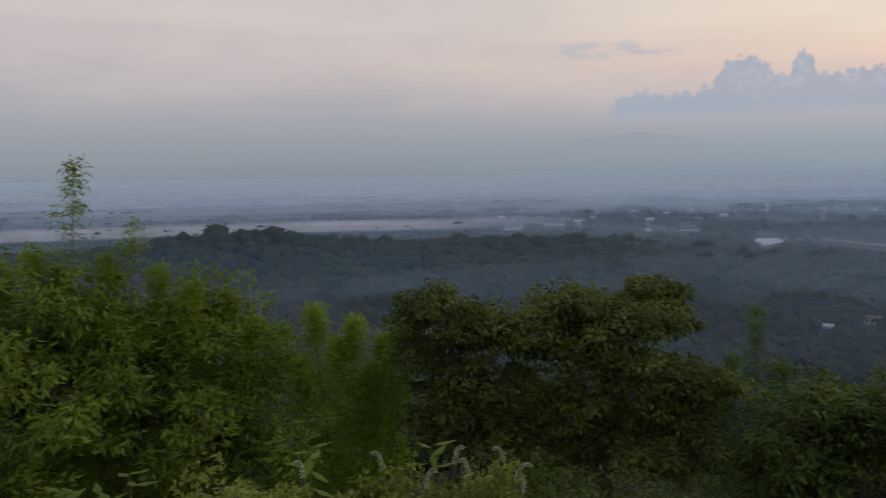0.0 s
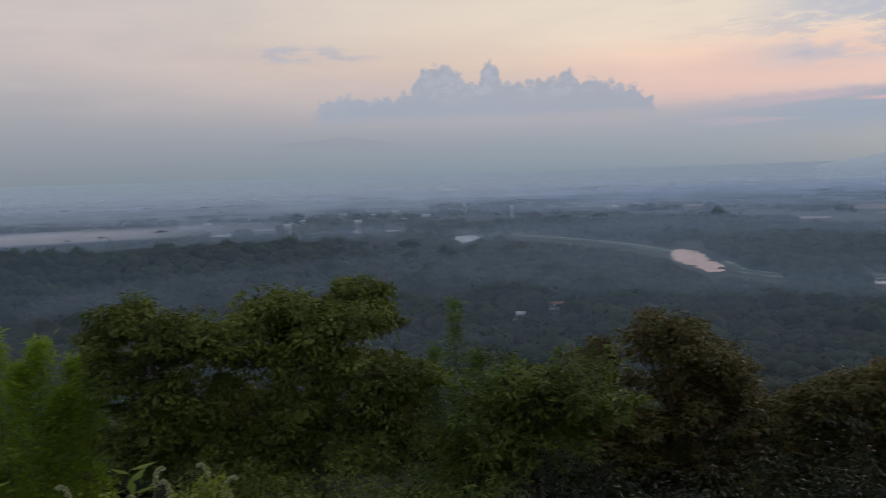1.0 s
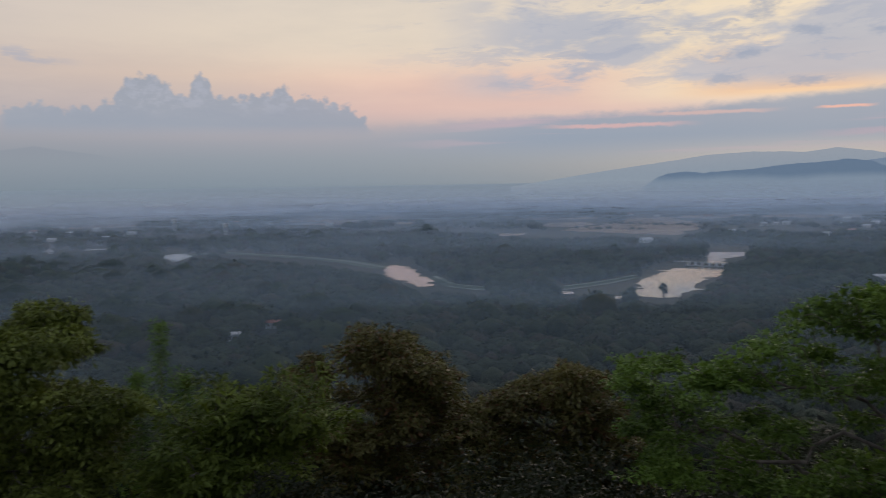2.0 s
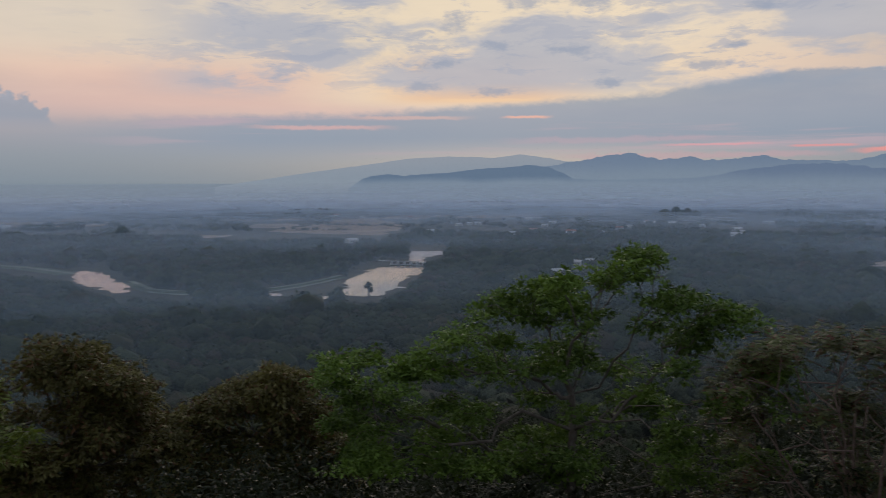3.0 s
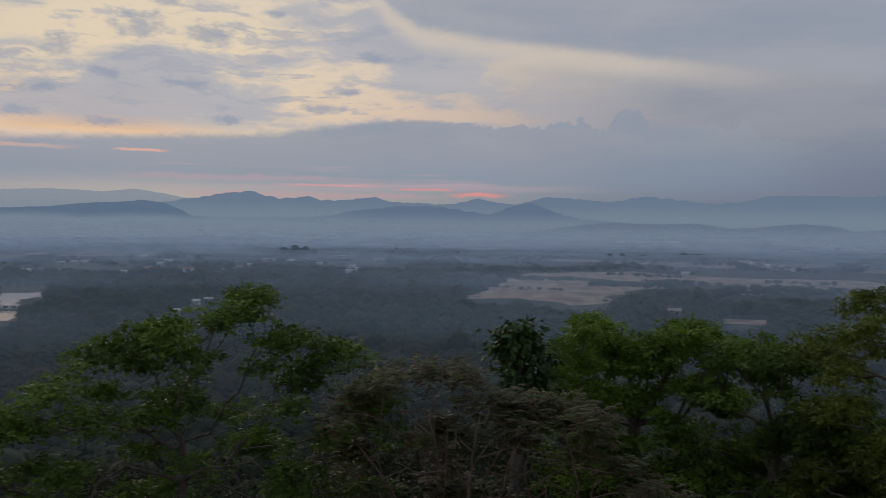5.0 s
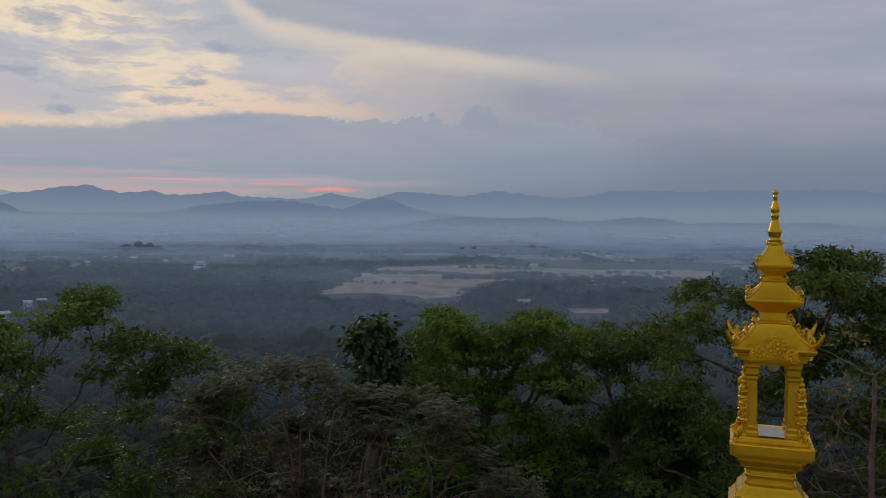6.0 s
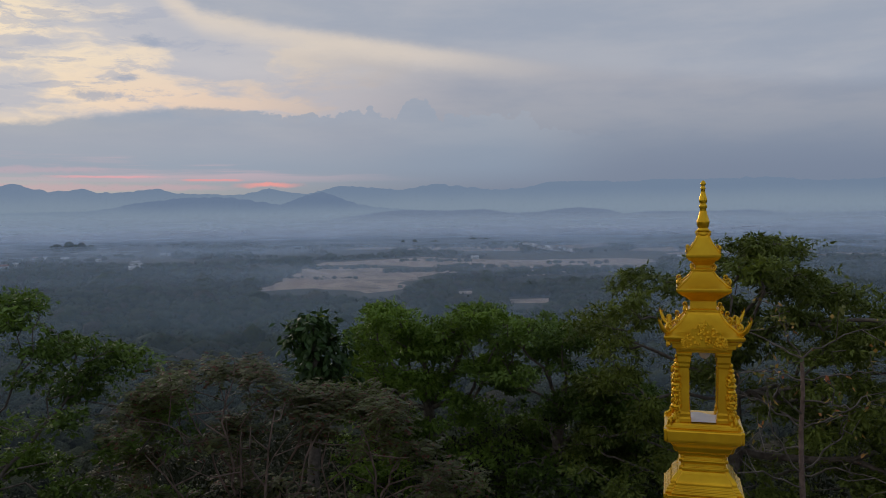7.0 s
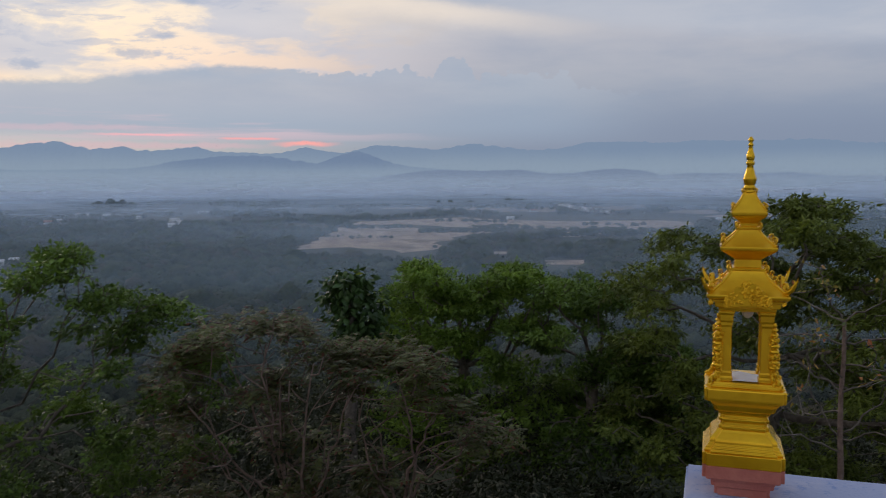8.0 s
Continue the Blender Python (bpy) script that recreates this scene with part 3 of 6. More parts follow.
# ---- shapes for trees ----
def tube_arrays(paths, sides=5):
    """Tapered tubes along polylines: (points (n, 3), radii (n,)) each."""
    V, F, base_ = [], [], 0
    ring = np.arange(sides) * 2 * np.pi / sides
    for P, Rd in paths:
        P = np.asarray(P, float)
        n = len(P)
        T = np.gradient(P, axis=0)
        T /= np.linalg.norm(T, axis=1)[:, None] + 1e-9
        ref = np.where(np.abs(T[:, 2:3]) > 0.9, [[1.0, 0, 0]], [[0, 0, 1.0]])
        U = np.cross(T, ref)
        U /= np.linalg.norm(U, axis=1)[:, None] + 1e-9
        W_ = np.cross(T, U)
        pts = P[:, None] + np.asarray(Rd)[:, None, None] * (np.cos(ring)[None, :, None] * U[:, None] + np.sin(ring)[None, :, None] * W_[:, None])
        V.append(pts.reshape(-1, 3))
        i, j = np.meshgrid(np.arange(n - 1), np.arange(sides), indexing="ij")
        a, b = base_ + i * sides + j, base_ + i * sides + (j + 1) % sides
        F.append(np.stack([a, b, b + sides, a + sides], -1).reshape(-1, 4))
        base_ += n * sides
    return np.concatenate(V), np.concatenate(F)


def unit(a):
    return a / (np.linalg.norm(a, axis=-1, keepdims=True) + 1e-9)


def leaf_arrays(P, D, UP, L, Wd, fold=0.25):
    """Folded leaves of four points: at P, along D, with upper side UP, L long and Wd wide."""
    S = unit(np.cross(D, UP))
    Nn = unit(np.cross(S, D))
    L, Wd = L[:, None], Wd[:, None]
    mid = P + D * L * 0.42
    V = np.stack([P, mid + S * Wd * 0.5 - Nn * Wd * fold, P + D * L - Nn * L * 0.08, mid - S * Wd * 0.5 - Nn * Wd * fold], 1)
    n = len(P)
    k = np.arange(n)[:, None] * 4
    F = np.concatenate([k + [[0, 1, 2]], k + [[0, 2, 3]]], 0)
    return V.reshape(-1, 3), F


# ---- the plain: water, fields, woods, houses ----
def ring(points):
    """Corners given by compass angle and distance."""
    return np.array([tuple(polar(a, r))[:2] for a, r in points])


def inside(poly, x, y):
    """Which of the places (x, y) lie inside a polygon."""
    hit = np.zeros(len(x), bool)
    j = len(poly) - 1
    for i in range(len(poly)):
        (xi, yi), (xj, yj) = poly[i], poly[j]
        with np.errstate(divide="ignore", invalid="ignore"):
            hit ^= ((yi > y) != (yj > y)) & (x < (xj - xi) * (y - yi) / (yj - yi + 1e-12) + xi)
        j = i
    return hit


def ragged(points, step, wobble, seed):
    """A polygon's outline in short steps, made uneven."""
    rng, out = np.random.default_rng(seed), []
    pts = ring(points)
    for p, q in zip(pts, np.roll(pts, -1, 0)):
        k = max(1, int(np.linalg.norm(q - p) / step))
        for i in range(k):
            out.append(p + (q - p) * i / k + rng.normal(size=2) * wobble * (i > 0))
    return np.array(out)


def sheet(name, outline, z, mat, label, category, kind="structure", thick=0.3):
    bm = bmesh.new()
    f = bm.faces.new([bm.verts.new((x, y, z)) for x, y in outline])
    if f.normal.z < 0:
        f.normal_flip()
    bmesh.ops.triangulate(bm, faces=[f])
    ob = part(name, bm, mat)
    return tagged(ob, label, category, kind=kind)


def strip(line, half):
    """The outline of a band along a line of (compass angle, distance)."""
    c = ring(line)
    t = np.gradient(c, axis=0)
    t /= np.linalg.norm(t, axis=1)[:, None]
    n = np.stack([-t[:, 1], t[:, 0]], 1)
    h = np.asarray(half, float)
    h = np.full(len(c), half) if h.ndim == 0 else h
    return np.concatenate([c + n * h[:, None], (c - n * h[:, None])[::-1]])


def fine(line, n=40):
    a = np.array(line, float)
    u = np.linspace(0, len(a) - 1, n)
    return [(np.interp(v, range(len(a)), a[:, 0]), np.interp(v, range(len(a)), a[:, 1])) for v in u]


def field_material(name, a, b, scale=0.02):
    m, n = material(name)
    pos = n.add("ShaderNodeNewGeometry").outputs["Position"]
    streaks = n.noise(n.add("ShaderNodeVectorMath", {0: pos, 1: (0.01, 0.05, 0.0)}, operation="MULTIPLY").outputs[0], 1.0, 5.0, 0.6)
    col = n.mix(n.step(streaks, 0.35, 0.65), a, b)
    col = n.mix(n.math("MULTIPLY", n.step(n.noise(pos, scale, 5.0, 0.7), 0.52, 0.66), 0.55), col, (0.07, 0.075, 0.035))
    finish(n, n.add("ShaderNodeBsdfPrincipled", {"Base Color": col, "Roughness": 0.95, "Specular IOR Level": 0.1}).outputs[0])
    return m


M_FIELD = field_material("dry_field", (0.34, 0.24, 0.17), (0.47, 0.345, 0.25))
M_WEED = field_material("weed_covered_water", (0.055, 0.075, 0.045), (0.11, 0.13, 0.085), 0.05)
M_BANK = field_material("grassy_bank", (0.14, 0.16, 0.11), (0.22, 0.235, 0.165), 0.05)
M_WHITE = painted("white_render", (0.62, 0.61, 0.58), (0.78, 0.77, 0.74), rough=0.8, scale=0.5)
M_TIN = painted("tin_roof", (0.5, 0.5, 0.5), (0.72, 0.72, 0.72), rough=0.5, scale=0.4)
M_TILE = painted("red_roof", (0.33, 0.14, 0.10), (0.48, 0.24, 0.18), rough=0.7, scale=0.5)
M_CONCRETE = painted("grey_concrete", (0.34, 0.33, 0.31), (0.5, 0.49, 0.46), rough=0.85, scale=0.6)

POOL = [(34.9, 785), (35.9, 812), (36.9, 796), (37.6, 727), (38.6, 634), (37.4, 627), (36.06, 675)]
LAKE = [(52.3, 617), (52.8, 672), (54.7, 761), (56.6, 772), (57.8, 762), (57.85, 690), (56.9, 690), (56.2, 640), (55.8, 595), (55.05, 565), (53.9, 561), (52.8, 566), (52.2, 585)]
UPPER = [(56.6, 800), (56.8, 878), (57.1, 953), (58.2, 943), (59.7, 955), (59.0, 896), (58.0, 862), (57.7, 800)]
BEND = [(20.3, 1040), (21.3, 926), (22.4, 1010), (22.2, 1060)]
PONDS = [[(0.9, 2150), (2.6, 2150), (2.6, 2300), (0.9, 2300)], [(2.2, 1560), (4.0, 1560), (4.4, 1640), (2.2, 1640)], [(3.9, 1225), (5.6, 1225), (5.6, 1290), (3.9, 1270)],
         [(6.5, 1340), (8.4, 1320), (8.6, 1375), (6.7, 1400)], [(8.9, 1240), (9.6, 1240), (9.7, 1300), (9.2, 1300)], [(13.6, 1150), (14.0, 1150), (14.0, 1270), (13.7, 1270)],
         [(15.8, 1180), (17.3, 1190), (17.3, 1215), (15.8, 1205)], [(47.2, 575), (48.2, 575), (48.2, 587), (47.4, 590)], [(49.1, 545), (49.7, 545), (49.7, 566), (49.2, 566)],
         [(50.3, 548), (51.5, 556), (51.9, 568), (50.5, 566)], [(18.4, 2600), (21.5, 2600), (21.5, 2760), (18.6, 2720)]]
CANAL = fine([(22.3, 1030), (24.3, 1045), (27.1, 985), (30, 925), (32.6, 862), (34.4, 805), (35.4, 780)])
DYKE = fine([(38.6, 690), (39.8, 630), (41.6, 611), (43.7, 603), (45.7, 604), (47.6, 610), (49.4, 632), (50.8, 655), (52.3, 690)])
FIELDS = [
    [(47.3, 1405), (52, 1300), (55, 1262), (56.6, 1455), (56.0, 1700), (54.4, 1979), (51.7, 1830), (49.9, 1584)],
    [(86.1, 835), (87.6, 935), (88.8, 1024), (89.3, 1180), (93.9, 1200), (97, 1100), (101, 1090), (97.3, 980), (96.6, 840), (93.8, 793), (90.3, 861)],
    [(89.8, 1240), (91, 1330), (95, 1380), (98, 1443), (102, 1350), (105.8, 1320), (111.5, 1370), (114, 1280), (111.5, 1120), (107, 1120), (103, 1150), (98, 1170), (94, 1240)],
    [(102.0, 1010), (106, 1000), (109, 1060), (113, 1050), (113, 1090), (107, 1090), (103, 1080)],
    [(100.2, 775), (101.4, 775), (101.4, 800), (100.2, 805)], [(103.5, 690), (106.5, 690), (106.5, 730), (103.6, 722)],
    [(114, 1500), (127, 1450), (127, 1580), (116, 1640)], [(96, 1750), (108, 1700), (110, 1860), (97, 1900)],
    [(60, 1900), (68, 1900), (70, 2300), (61, 2200)], [(28, 2100), (36, 2000), (37, 2250), (29, 2350)], [(56.2, 2000), (60, 1980), (60, 2120), (56.4, 2140)],
    [(40, 1290), (44.5, 1270), (45, 1330), (40.5, 1350)], [(-2, 1900), (8, 1850), (9, 2050), (-2, 2100)],
]
_rng = np.random.default_rng(58)
for _a0, _a1, _r0, _r1, _n in ((-25, 12, 1750, 3000, 9), (14, 40, 1700, 3000, 8), (41, 60, 1450, 2900, 8), (60, 84, 1750, 3000, 8), (84, 128, 1450, 3000, 12)):
    for _k in range(_n):
        _a, _r, _w, _d = _rng.uniform(_a0, _a1), _rng.uniform(_r0, _r1), _rng.uniform(1.2, 3.4), _rng.uniform(60, 190)
        FIELDS.append([(_a - _w, _r), (_a + _w * 0.4, _r - _d * 0.3), (_a + _w, _r + _d * 0.2), (_a + _w * 0.7, _r + _d), (_a - _w * 0.6, _r + _d * 0.8)])
WATER_OUT = [ragged(p, 7, 3.6, i) for i, p in enumerate((POOL, LAKE, UPPER, BEND))]
POND_OUT = [ragged(p, 10, 4.0, 30 + i) for i, p in enumerate(PONDS)]
FIELD_OUT = [ragged(p, 25, 7.0, 60 + i) for i, p in enumerate(FIELDS)]
for o in WATER_OUT:
    sheet("water", o, PLAIN + 0.5, M_WATER, "still river water mirroring the dusk sky", "water")
for o in POND_OUT:
    sheet("water", o, PLAIN + 0.5, M_WATER, "small flooded pond reflecting pale sky", "water")
for o in FIELD_OUT:
    sheet("field", o, PLAIN + 0.25, M_FIELD, "dry ochre farm field on the plain", "field")
sheet("water", strip(CANAL, 12.0), PLAIN + 0.35, M_WEED, "river arm choked with pale green weed", "water")
sheet("bank", strip([(a, r + 4) for a, r in CANAL], 3.0), PLAIN + 0.6, M_BANK, "pale grassy river bank", "bank")
sheet("water", strip(DYKE, 7.0), PLAIN + 0.35, M_WEED, "river bed with pale weed", "water")
sheet("bank", strip([(a, r + 11) for a, r in DYKE], 2.2), PLAIN + 0.6, M_BANK, "pale grassy river bank", "bank")
sheet("bank", strip([(a, r - 10) for a, r in DYKE[4:]], 1.6), PLAIN + 0.6, M_BANK, "pale grassy river bank", "bank")

HEDGES = [((89.2, 1170), (94.2, 1165), 3, 6), ((95.2, 1075), (101, 1082), 4, 7), ((97.0, 830), (99.5, 950), 6, 9), ((99.6, 955), (104.2, 985), 6, 9), ((103, 985), (108.5, 1050), 5, 9), ((98.5, 1175), (103, 1140), 3, 6),
          ((88.3, 1010), (92.5, 985), 2, 3.5), ((104.0, 1110), (111.5, 1105), 3, 6), ((96.0, 1330), (101.5, 1300), 3, 5), ((106.5, 1240), (110, 1230), 3, 5), ((108, 1065), (114, 1030), 6, 9), ((48.6, 1480), (52.5, 1420), 3, 5), ((50.5, 1640), (55.8, 1560), 3, 5)]
HOUSES = [(24.9, 425, 5.5, 0), (27.5, 460, 7, 1), (53.0, 1105, 15, 0), (67.1, 702, 9, 0), (68.4, 780, 9, 0), (69.3, 800, 7, 0), (61.7, 1596, 12, 0), (75.3, 1800, 8, 0), (80.5, 1690, 9, 0), (80.9, 1700, 7, 0)]


def scatter_houses():
    rng = np.random.default_rng(77)
    out = []
    for a0, a1, r0, r1, n in ((42, 56, 1950, 2900, 24), (63, 79, 1250, 1900, 22), (4, 20, 1380, 2100, 16), (20, 34, 1700, 2600, 10), (-24, -8, 1900, 2700, 8), (100, 124, 1300, 2200, 8), (56, 66, 1150, 2300, 8)):
        for _ in range(n):
            out.append((rng.uniform(a0, a1), rng.uniform(r0, r1), rng.uniform(8, 15), int(rng.random() < 0.25)))
    return out


HOUSES += scatter_houses()
KEEP_CLEAR = WATER_OUT + POND_OUT + FIELD_OUT[:6] + FIELD_OUT[13:] + [strip(CANAL, 12.0), strip(DYKE, 7.0)]


def woods():
    """All the trees of ridge and plain: a lumpy crown each, with clearings for water, fields, houses."""
    rng = np.random.default_rng(41)
    bm = bmesh.new()
    bmesh.ops.create_icosphere(bm, subdivisions=2, radius=1)
    T2 = np.array([v.co[:] for v in bm.verts])
    F2 = np.array([[v.index for v in f.verts] for f in bm.faces])
    bm.free()
    bm = bmesh.new()
    bmesh.ops.create_icosphere(bm, subdivisions=1, radius=1)
    T1 = np.array([v.co[:] for v in bm.verts])
    F1 = np.array([[v.index for v in f.verts] for f in bm.faces])
    bm.free()

    def crowns(name, r0, r1, spacing, T, Fc, label, low, high, clear_noise, shards, tuft=0.3):
        n = int(math.radians(166) * math.log(r1 / r0) / spacing ** 2) if spacing < 1 else int(math.radians(166) * (r1 ** 2 - r0 ** 2) / 2 / spacing ** 2)
        a = np.radians(rng.uniform(-35, 131, n))
        r = r0 * (r1 / r0) ** rng.random(n) if spacing < 1 else np.sqrt(rng.uniform(r0 ** 2, r1 ** 2, n))
        x, y = r * np.sin(a), r * np.cos(a)
        h = rng.uniform(low, high, n) * (1 + rng.uniform(0.3, 0.8, n) * (rng.random(n) > 0.93))
        ok = np.ones(n, bool)
        for poly in KEEP_CLEAR:
            for k in (0.985, 1.0, 1.03, 1.06, 1.09, 1.12, 1.15, 1.18, 1.22, 1.26):
                ok &= ~(inside(poly, x * k, y * k) & (k - 1 < (h + 4) / 70))
        for poly in KEEP_CLEAR[:4 + len(POND_OUT)]:
            for k in (0.97, 0.94, 0.91, 0.88):
                h = np.where(inside(poly, x * k, y * k), h * 0.35, h)
        for ha, hr, hw, _ in HOUSES:
            p = polar(ha, hr)
            for k in (1.0, 1.02, 1.04, 1.06, 1.08, 1.1):
                ok &= (np.hypot(x * k - p.x, y * k - p.y) > hw * 0.6 + h * 0.4) | (k - 1 > (h + 1) / 75)
        if clear_noise:
            w = np.array([noise.fractal(Vector((px / 210, py / 210, 1.5)), 1.0, 2.0, 3) for px, py in zip(x, y)])
            ok &= (w < np.where(r > 1350, -0.06, 0.12) + 0.22 * rng.random(n)) | (r < 1050)
        x, y, h, r = x[ok], y[ok], h[ok], r[ok]
        n = len(x)
        wid = h * rng.uniform(0.42, 0.75, n) * (1 + 0.35 * (r > 1200))
        S = np.stack([wid, wid * rng.uniform(0.8, 1.2, n), h * 0.5], 1)
        C = np.stack([x, y, height(x, y) + h * 0.45], 1)
        turn = rng.uniform(0, 6.28, n)
        P = np.broadcast_to(T, (n, *T.shape)) * (0.82 + 0.32 * rng.random((n, len(T), 1)))
        P = P * S[:, None]
        c, s_ = np.cos(turn)[:, None], np.sin(turn)[:, None]
        P = np.stack([P[..., 0] * c - P[..., 1] * s_, P[..., 0] * s_ + P[..., 1] * c, P[..., 2]], -1) + C[:, None]
        F = (Fc[None] + (np.arange(n) * len(T))[:, None, None]).reshape(-1, 3)
        P = P.reshape(-1, 3)
        if shards:
            # tufts of leaves standing off every crown
            d = unit(rng.normal(size=(n * shards, 3)) + [0, 0, 0.5])
            q = np.repeat(C, shards, 0) + d * np.repeat(S, shards, 0) * rng.uniform(0.9, 1.15, (n * shards, 1))
            k = np.repeat(wid, shards) * rng.uniform(0.7, 1.3, n * shards) * tuft
            V2, F3 = leaf_arrays(q, unit(rng.normal(size=d.shape) + d * 0.4), unit(d + rng.normal(size=d.shape) * 0.5), k * 1.5, k * 1.2)
            F = np.concatenate([F, F3 + len(P)])
            P = np.concatenate([P, V2])
        ob = part(name, mesh_arrays(name, P, F, True), M_WOODS)
        tagged(ob, label, "woods", "far woods", "stuff")

    # hedgerows across the fields
    for hi, (h0, h1, low, high) in enumerate(HEDGES):
        c = ring(fine([h0, h1], max(6, int(abs(h1[0] - h0[0]) * 7))))
        c = c + rng.normal(size=c.shape) * [11, 11]
        k = len(c)
        hh = rng.uniform(low * 0.5, high * 1.15, k)
        P = (np.broadcast_to(T2, (k, *T2.shape)) * (0.7 + 0.5 * rng.random((k, len(T2), 1)))) * np.stack([hh * 0.8, hh * 0.8, hh * 0.5], 1)[:, None]
        P = P + np.column_stack([c, np.full(k, PLAIN) + hh * 0.42])[:, None]
        ob = part("hedgerow", mesh_arrays("hedgerow", P.reshape(-1, 3), (F2[None] + (np.arange(k) * len(T2))[:, None, None]).reshape(-1, 3), True), M_WOODS)
        tagged(ob, "dark hedgerow of trees between dry fields", "hedgerow", "hedgerows", "stuff")
    crowns("woods", 190, 520, 6.0, T1, F1, "dense dull green forest on the valley floor", 5.5, 10.0, False, 24, 0.16)
    crowns("woods", 515, 1250, 0.0105, T1, F1, "dark forest on the ridge and along the river", 5.0, 9.5, True, 15, 0.16)
    crowns("woods", 1250, 4300, 0.0122, T1, F1, "distant tree belts on the plain", 5.0, 9.0, True, 0)
    # long rows of taller trees standing in the mist
    ends = [(rng.uniform(-32, 126), rng.uniform(1500, 4300)) for _ in range(95)]
    P0, k0 = [], 0
    Fs = []
    for a0, r0 in ends:
        n = int(rng.uniform(10, 34))
        step = rng.uniform(0.10, 0.2)
        aa = a0 + np.arange(n) * step + rng.normal(size=n) * 0.05
        rr = r0 * (1 + 0.02 * np.sin(np.arange(n) * 0.3 + a0) + rng.normal(size=n) * 0.004)
        x, y = rr * np.sin(np.radians(aa)), rr * np.cos(np.radians(aa))
        hh = rng.uniform(8, 14) * rng.uniform(0.65, 1.2, n)
        S = np.stack([hh * 0.75, hh * 0.75, hh * 0.5], 1)
        P = (np.broadcast_to(T1, (n, *T1.shape)) * (0.7 + 0.55 * rng.random((n, len(T1), 1)))) * S[:, None]
        P = P + np.stack([x, y, height(x, y) + hh * 0.45], 1)[:, None]
        P0.append(P.reshape(-1, 3))
        Fs.append((F1[None] + (np.arange(n) * len(T1))[:, None, None]).reshape(-1, 3) + k0)
        k0 += n * len(T1)
    ob = part("woods", mesh_arrays("woods", np.concatenate(P0), np.concatenate(Fs), True), M_WOODS)
    tagged(ob, "long rows of distant trees standing in the mist", "woods", "far woods", "stuff")


woods()


def big_tree(az_, r, w, h, seed, label):
    """A tall far tree: a trunk and a crown of many lumps."""
    rng = np.random.default_rng(seed)
    x, y, z = foot_at(az_, r)
    root = thing("tree", pose(x, y, z), label, "tree", "tall trees on the plain")
    V, F = tube_arrays([(np.array([[0, 0, -0.5], [0.2, 0, h * 0.3], [0, 0.2, h * 0.6]]), np.array([0.7, 0.5, 0.3]))], 7)
    part("trunk", mesh_arrays("trunk", V, F), M_BARK, root)
    bm = bmesh.new()
    for _ in range(34):
        u = rng.random()
        p = rng.normal(size=2) * w * 0.24 * (1.15 - u)
        k = w * rng.uniform(0.10, 0.19)
        m = Matrix.Translation((p[0], p[1], h * (0.28 + 0.64 * u))) @ Matrix.Diagonal((k, k, k * 0.75, 1))
        bmesh.ops.create_icosphere(bm, subdivisions=2, radius=1, matrix=m)
    for v in bm.verts:
        v.co += Vector(rng.normal(size=3)) * 0.3
    for f in bm.faces:
        f.smooth = True
    part("crown", bm, M_WOODS, root, kind="stuff")


def foot_at(az, r, dz=0.0):
    p = polar(az, r)
    return (p.x, p.y, float(height(p.x, p.y)) + dz)


big_tree(38.2, 1262, 30, 19, 1, "large dark tree standing above the river woods")
for k, (a, r, w, h) in enumerate([(74.2, 2010, 30, 17), (74.9, 2000, 34, 22), (75.6, 2010, 32, 18), (76.2, 2030, 26, 13), (54.1, 572, 7, 9.5), (97.2, 1900, 22, 16), (96.4, 1900, 20, 15),
                                  (9.9, 1560, 24, 17), (14.0, 1520, 20, 14), (116.2, 1500, 24, 18)]):
    big_tree(a, r, w, h, 5 + k, "tall dark tree rising above the plain")


def house(az_, r, w, red, seed):
    """A low farmhouse: walls, a pitched roof with eaves, door and windows."""
    rng = np.random.default_rng(seed)
    x, y, z = foot_at(az_, r)
    d, h, rise = w * rng.uniform(0.5, 0.7), rng.uniform(3.0, 4.2), w * 0.16
    root = thing("house", pose(x, y, z, 0, 0, -az_ + rng.uniform(-35, 35)), "low farmhouse with a red roof among trees" if red else "low pale farmhouse with a light tin roof among trees", "house", "village houses")
    bm = bmesh.new()
    bmesh.ops.create_cube(bm, size=1, matrix=Matrix.Translation((0, 0, h / 2 - 0.3)) @ Matrix.Diagonal((w, d, h + 0.6, 1)))
    part("wall", bm, M_WHITE, root)
    bm = bmesh.new()
    e = 0.7
    prof = [(-d / 2 - e, h - 0.15), (0, h + rise), (d / 2 + e, h - 0.15), (d / 2 + e, h + 0.05), (0, h + rise + 0.22), (-d / 2 - e, h + 0.05)]
    rings = [[bm.verts.new((s * (w / 2 + e), py, pz)) for py, pz in prof] for s in (-1, 1)]
    for i in range(6):
        bm.faces.new((rings[0][i], rings[0][(i + 1) % 6], rings[1][(i + 1) % 6], rings[1][i]))
    bm.faces.new(rings[0][::-1])
    bm.faces.new(rings[1])
    bmesh.ops.recalc_face_normals(bm, faces=bm.faces)
    part("roof", bm, M_TILE if red else M_TIN, root)
    for i, (px, pz, sx, sz) in enumerate(((-w * 0.3, h * 0.55, 1.2, 1.2), (0, h * 0.35, 1.0, 2.1), (w * 0.3, h * 0.55, 1.2, 1.2))):
        bm = bmesh.new()
        bmesh.ops.create_cube(bm, size=1, matrix=Matrix.Translation((px, -d / 2 - 0.02, pz)) @ Matrix.Diagonal((sx, 0.1, sz, 1)))
        part("door" if i == 1 else "window", bm, M_BARK, root)


for k, (a, r, w, red) in enumerate(HOUSES):
    house(a, r, w, red, 300 + k)


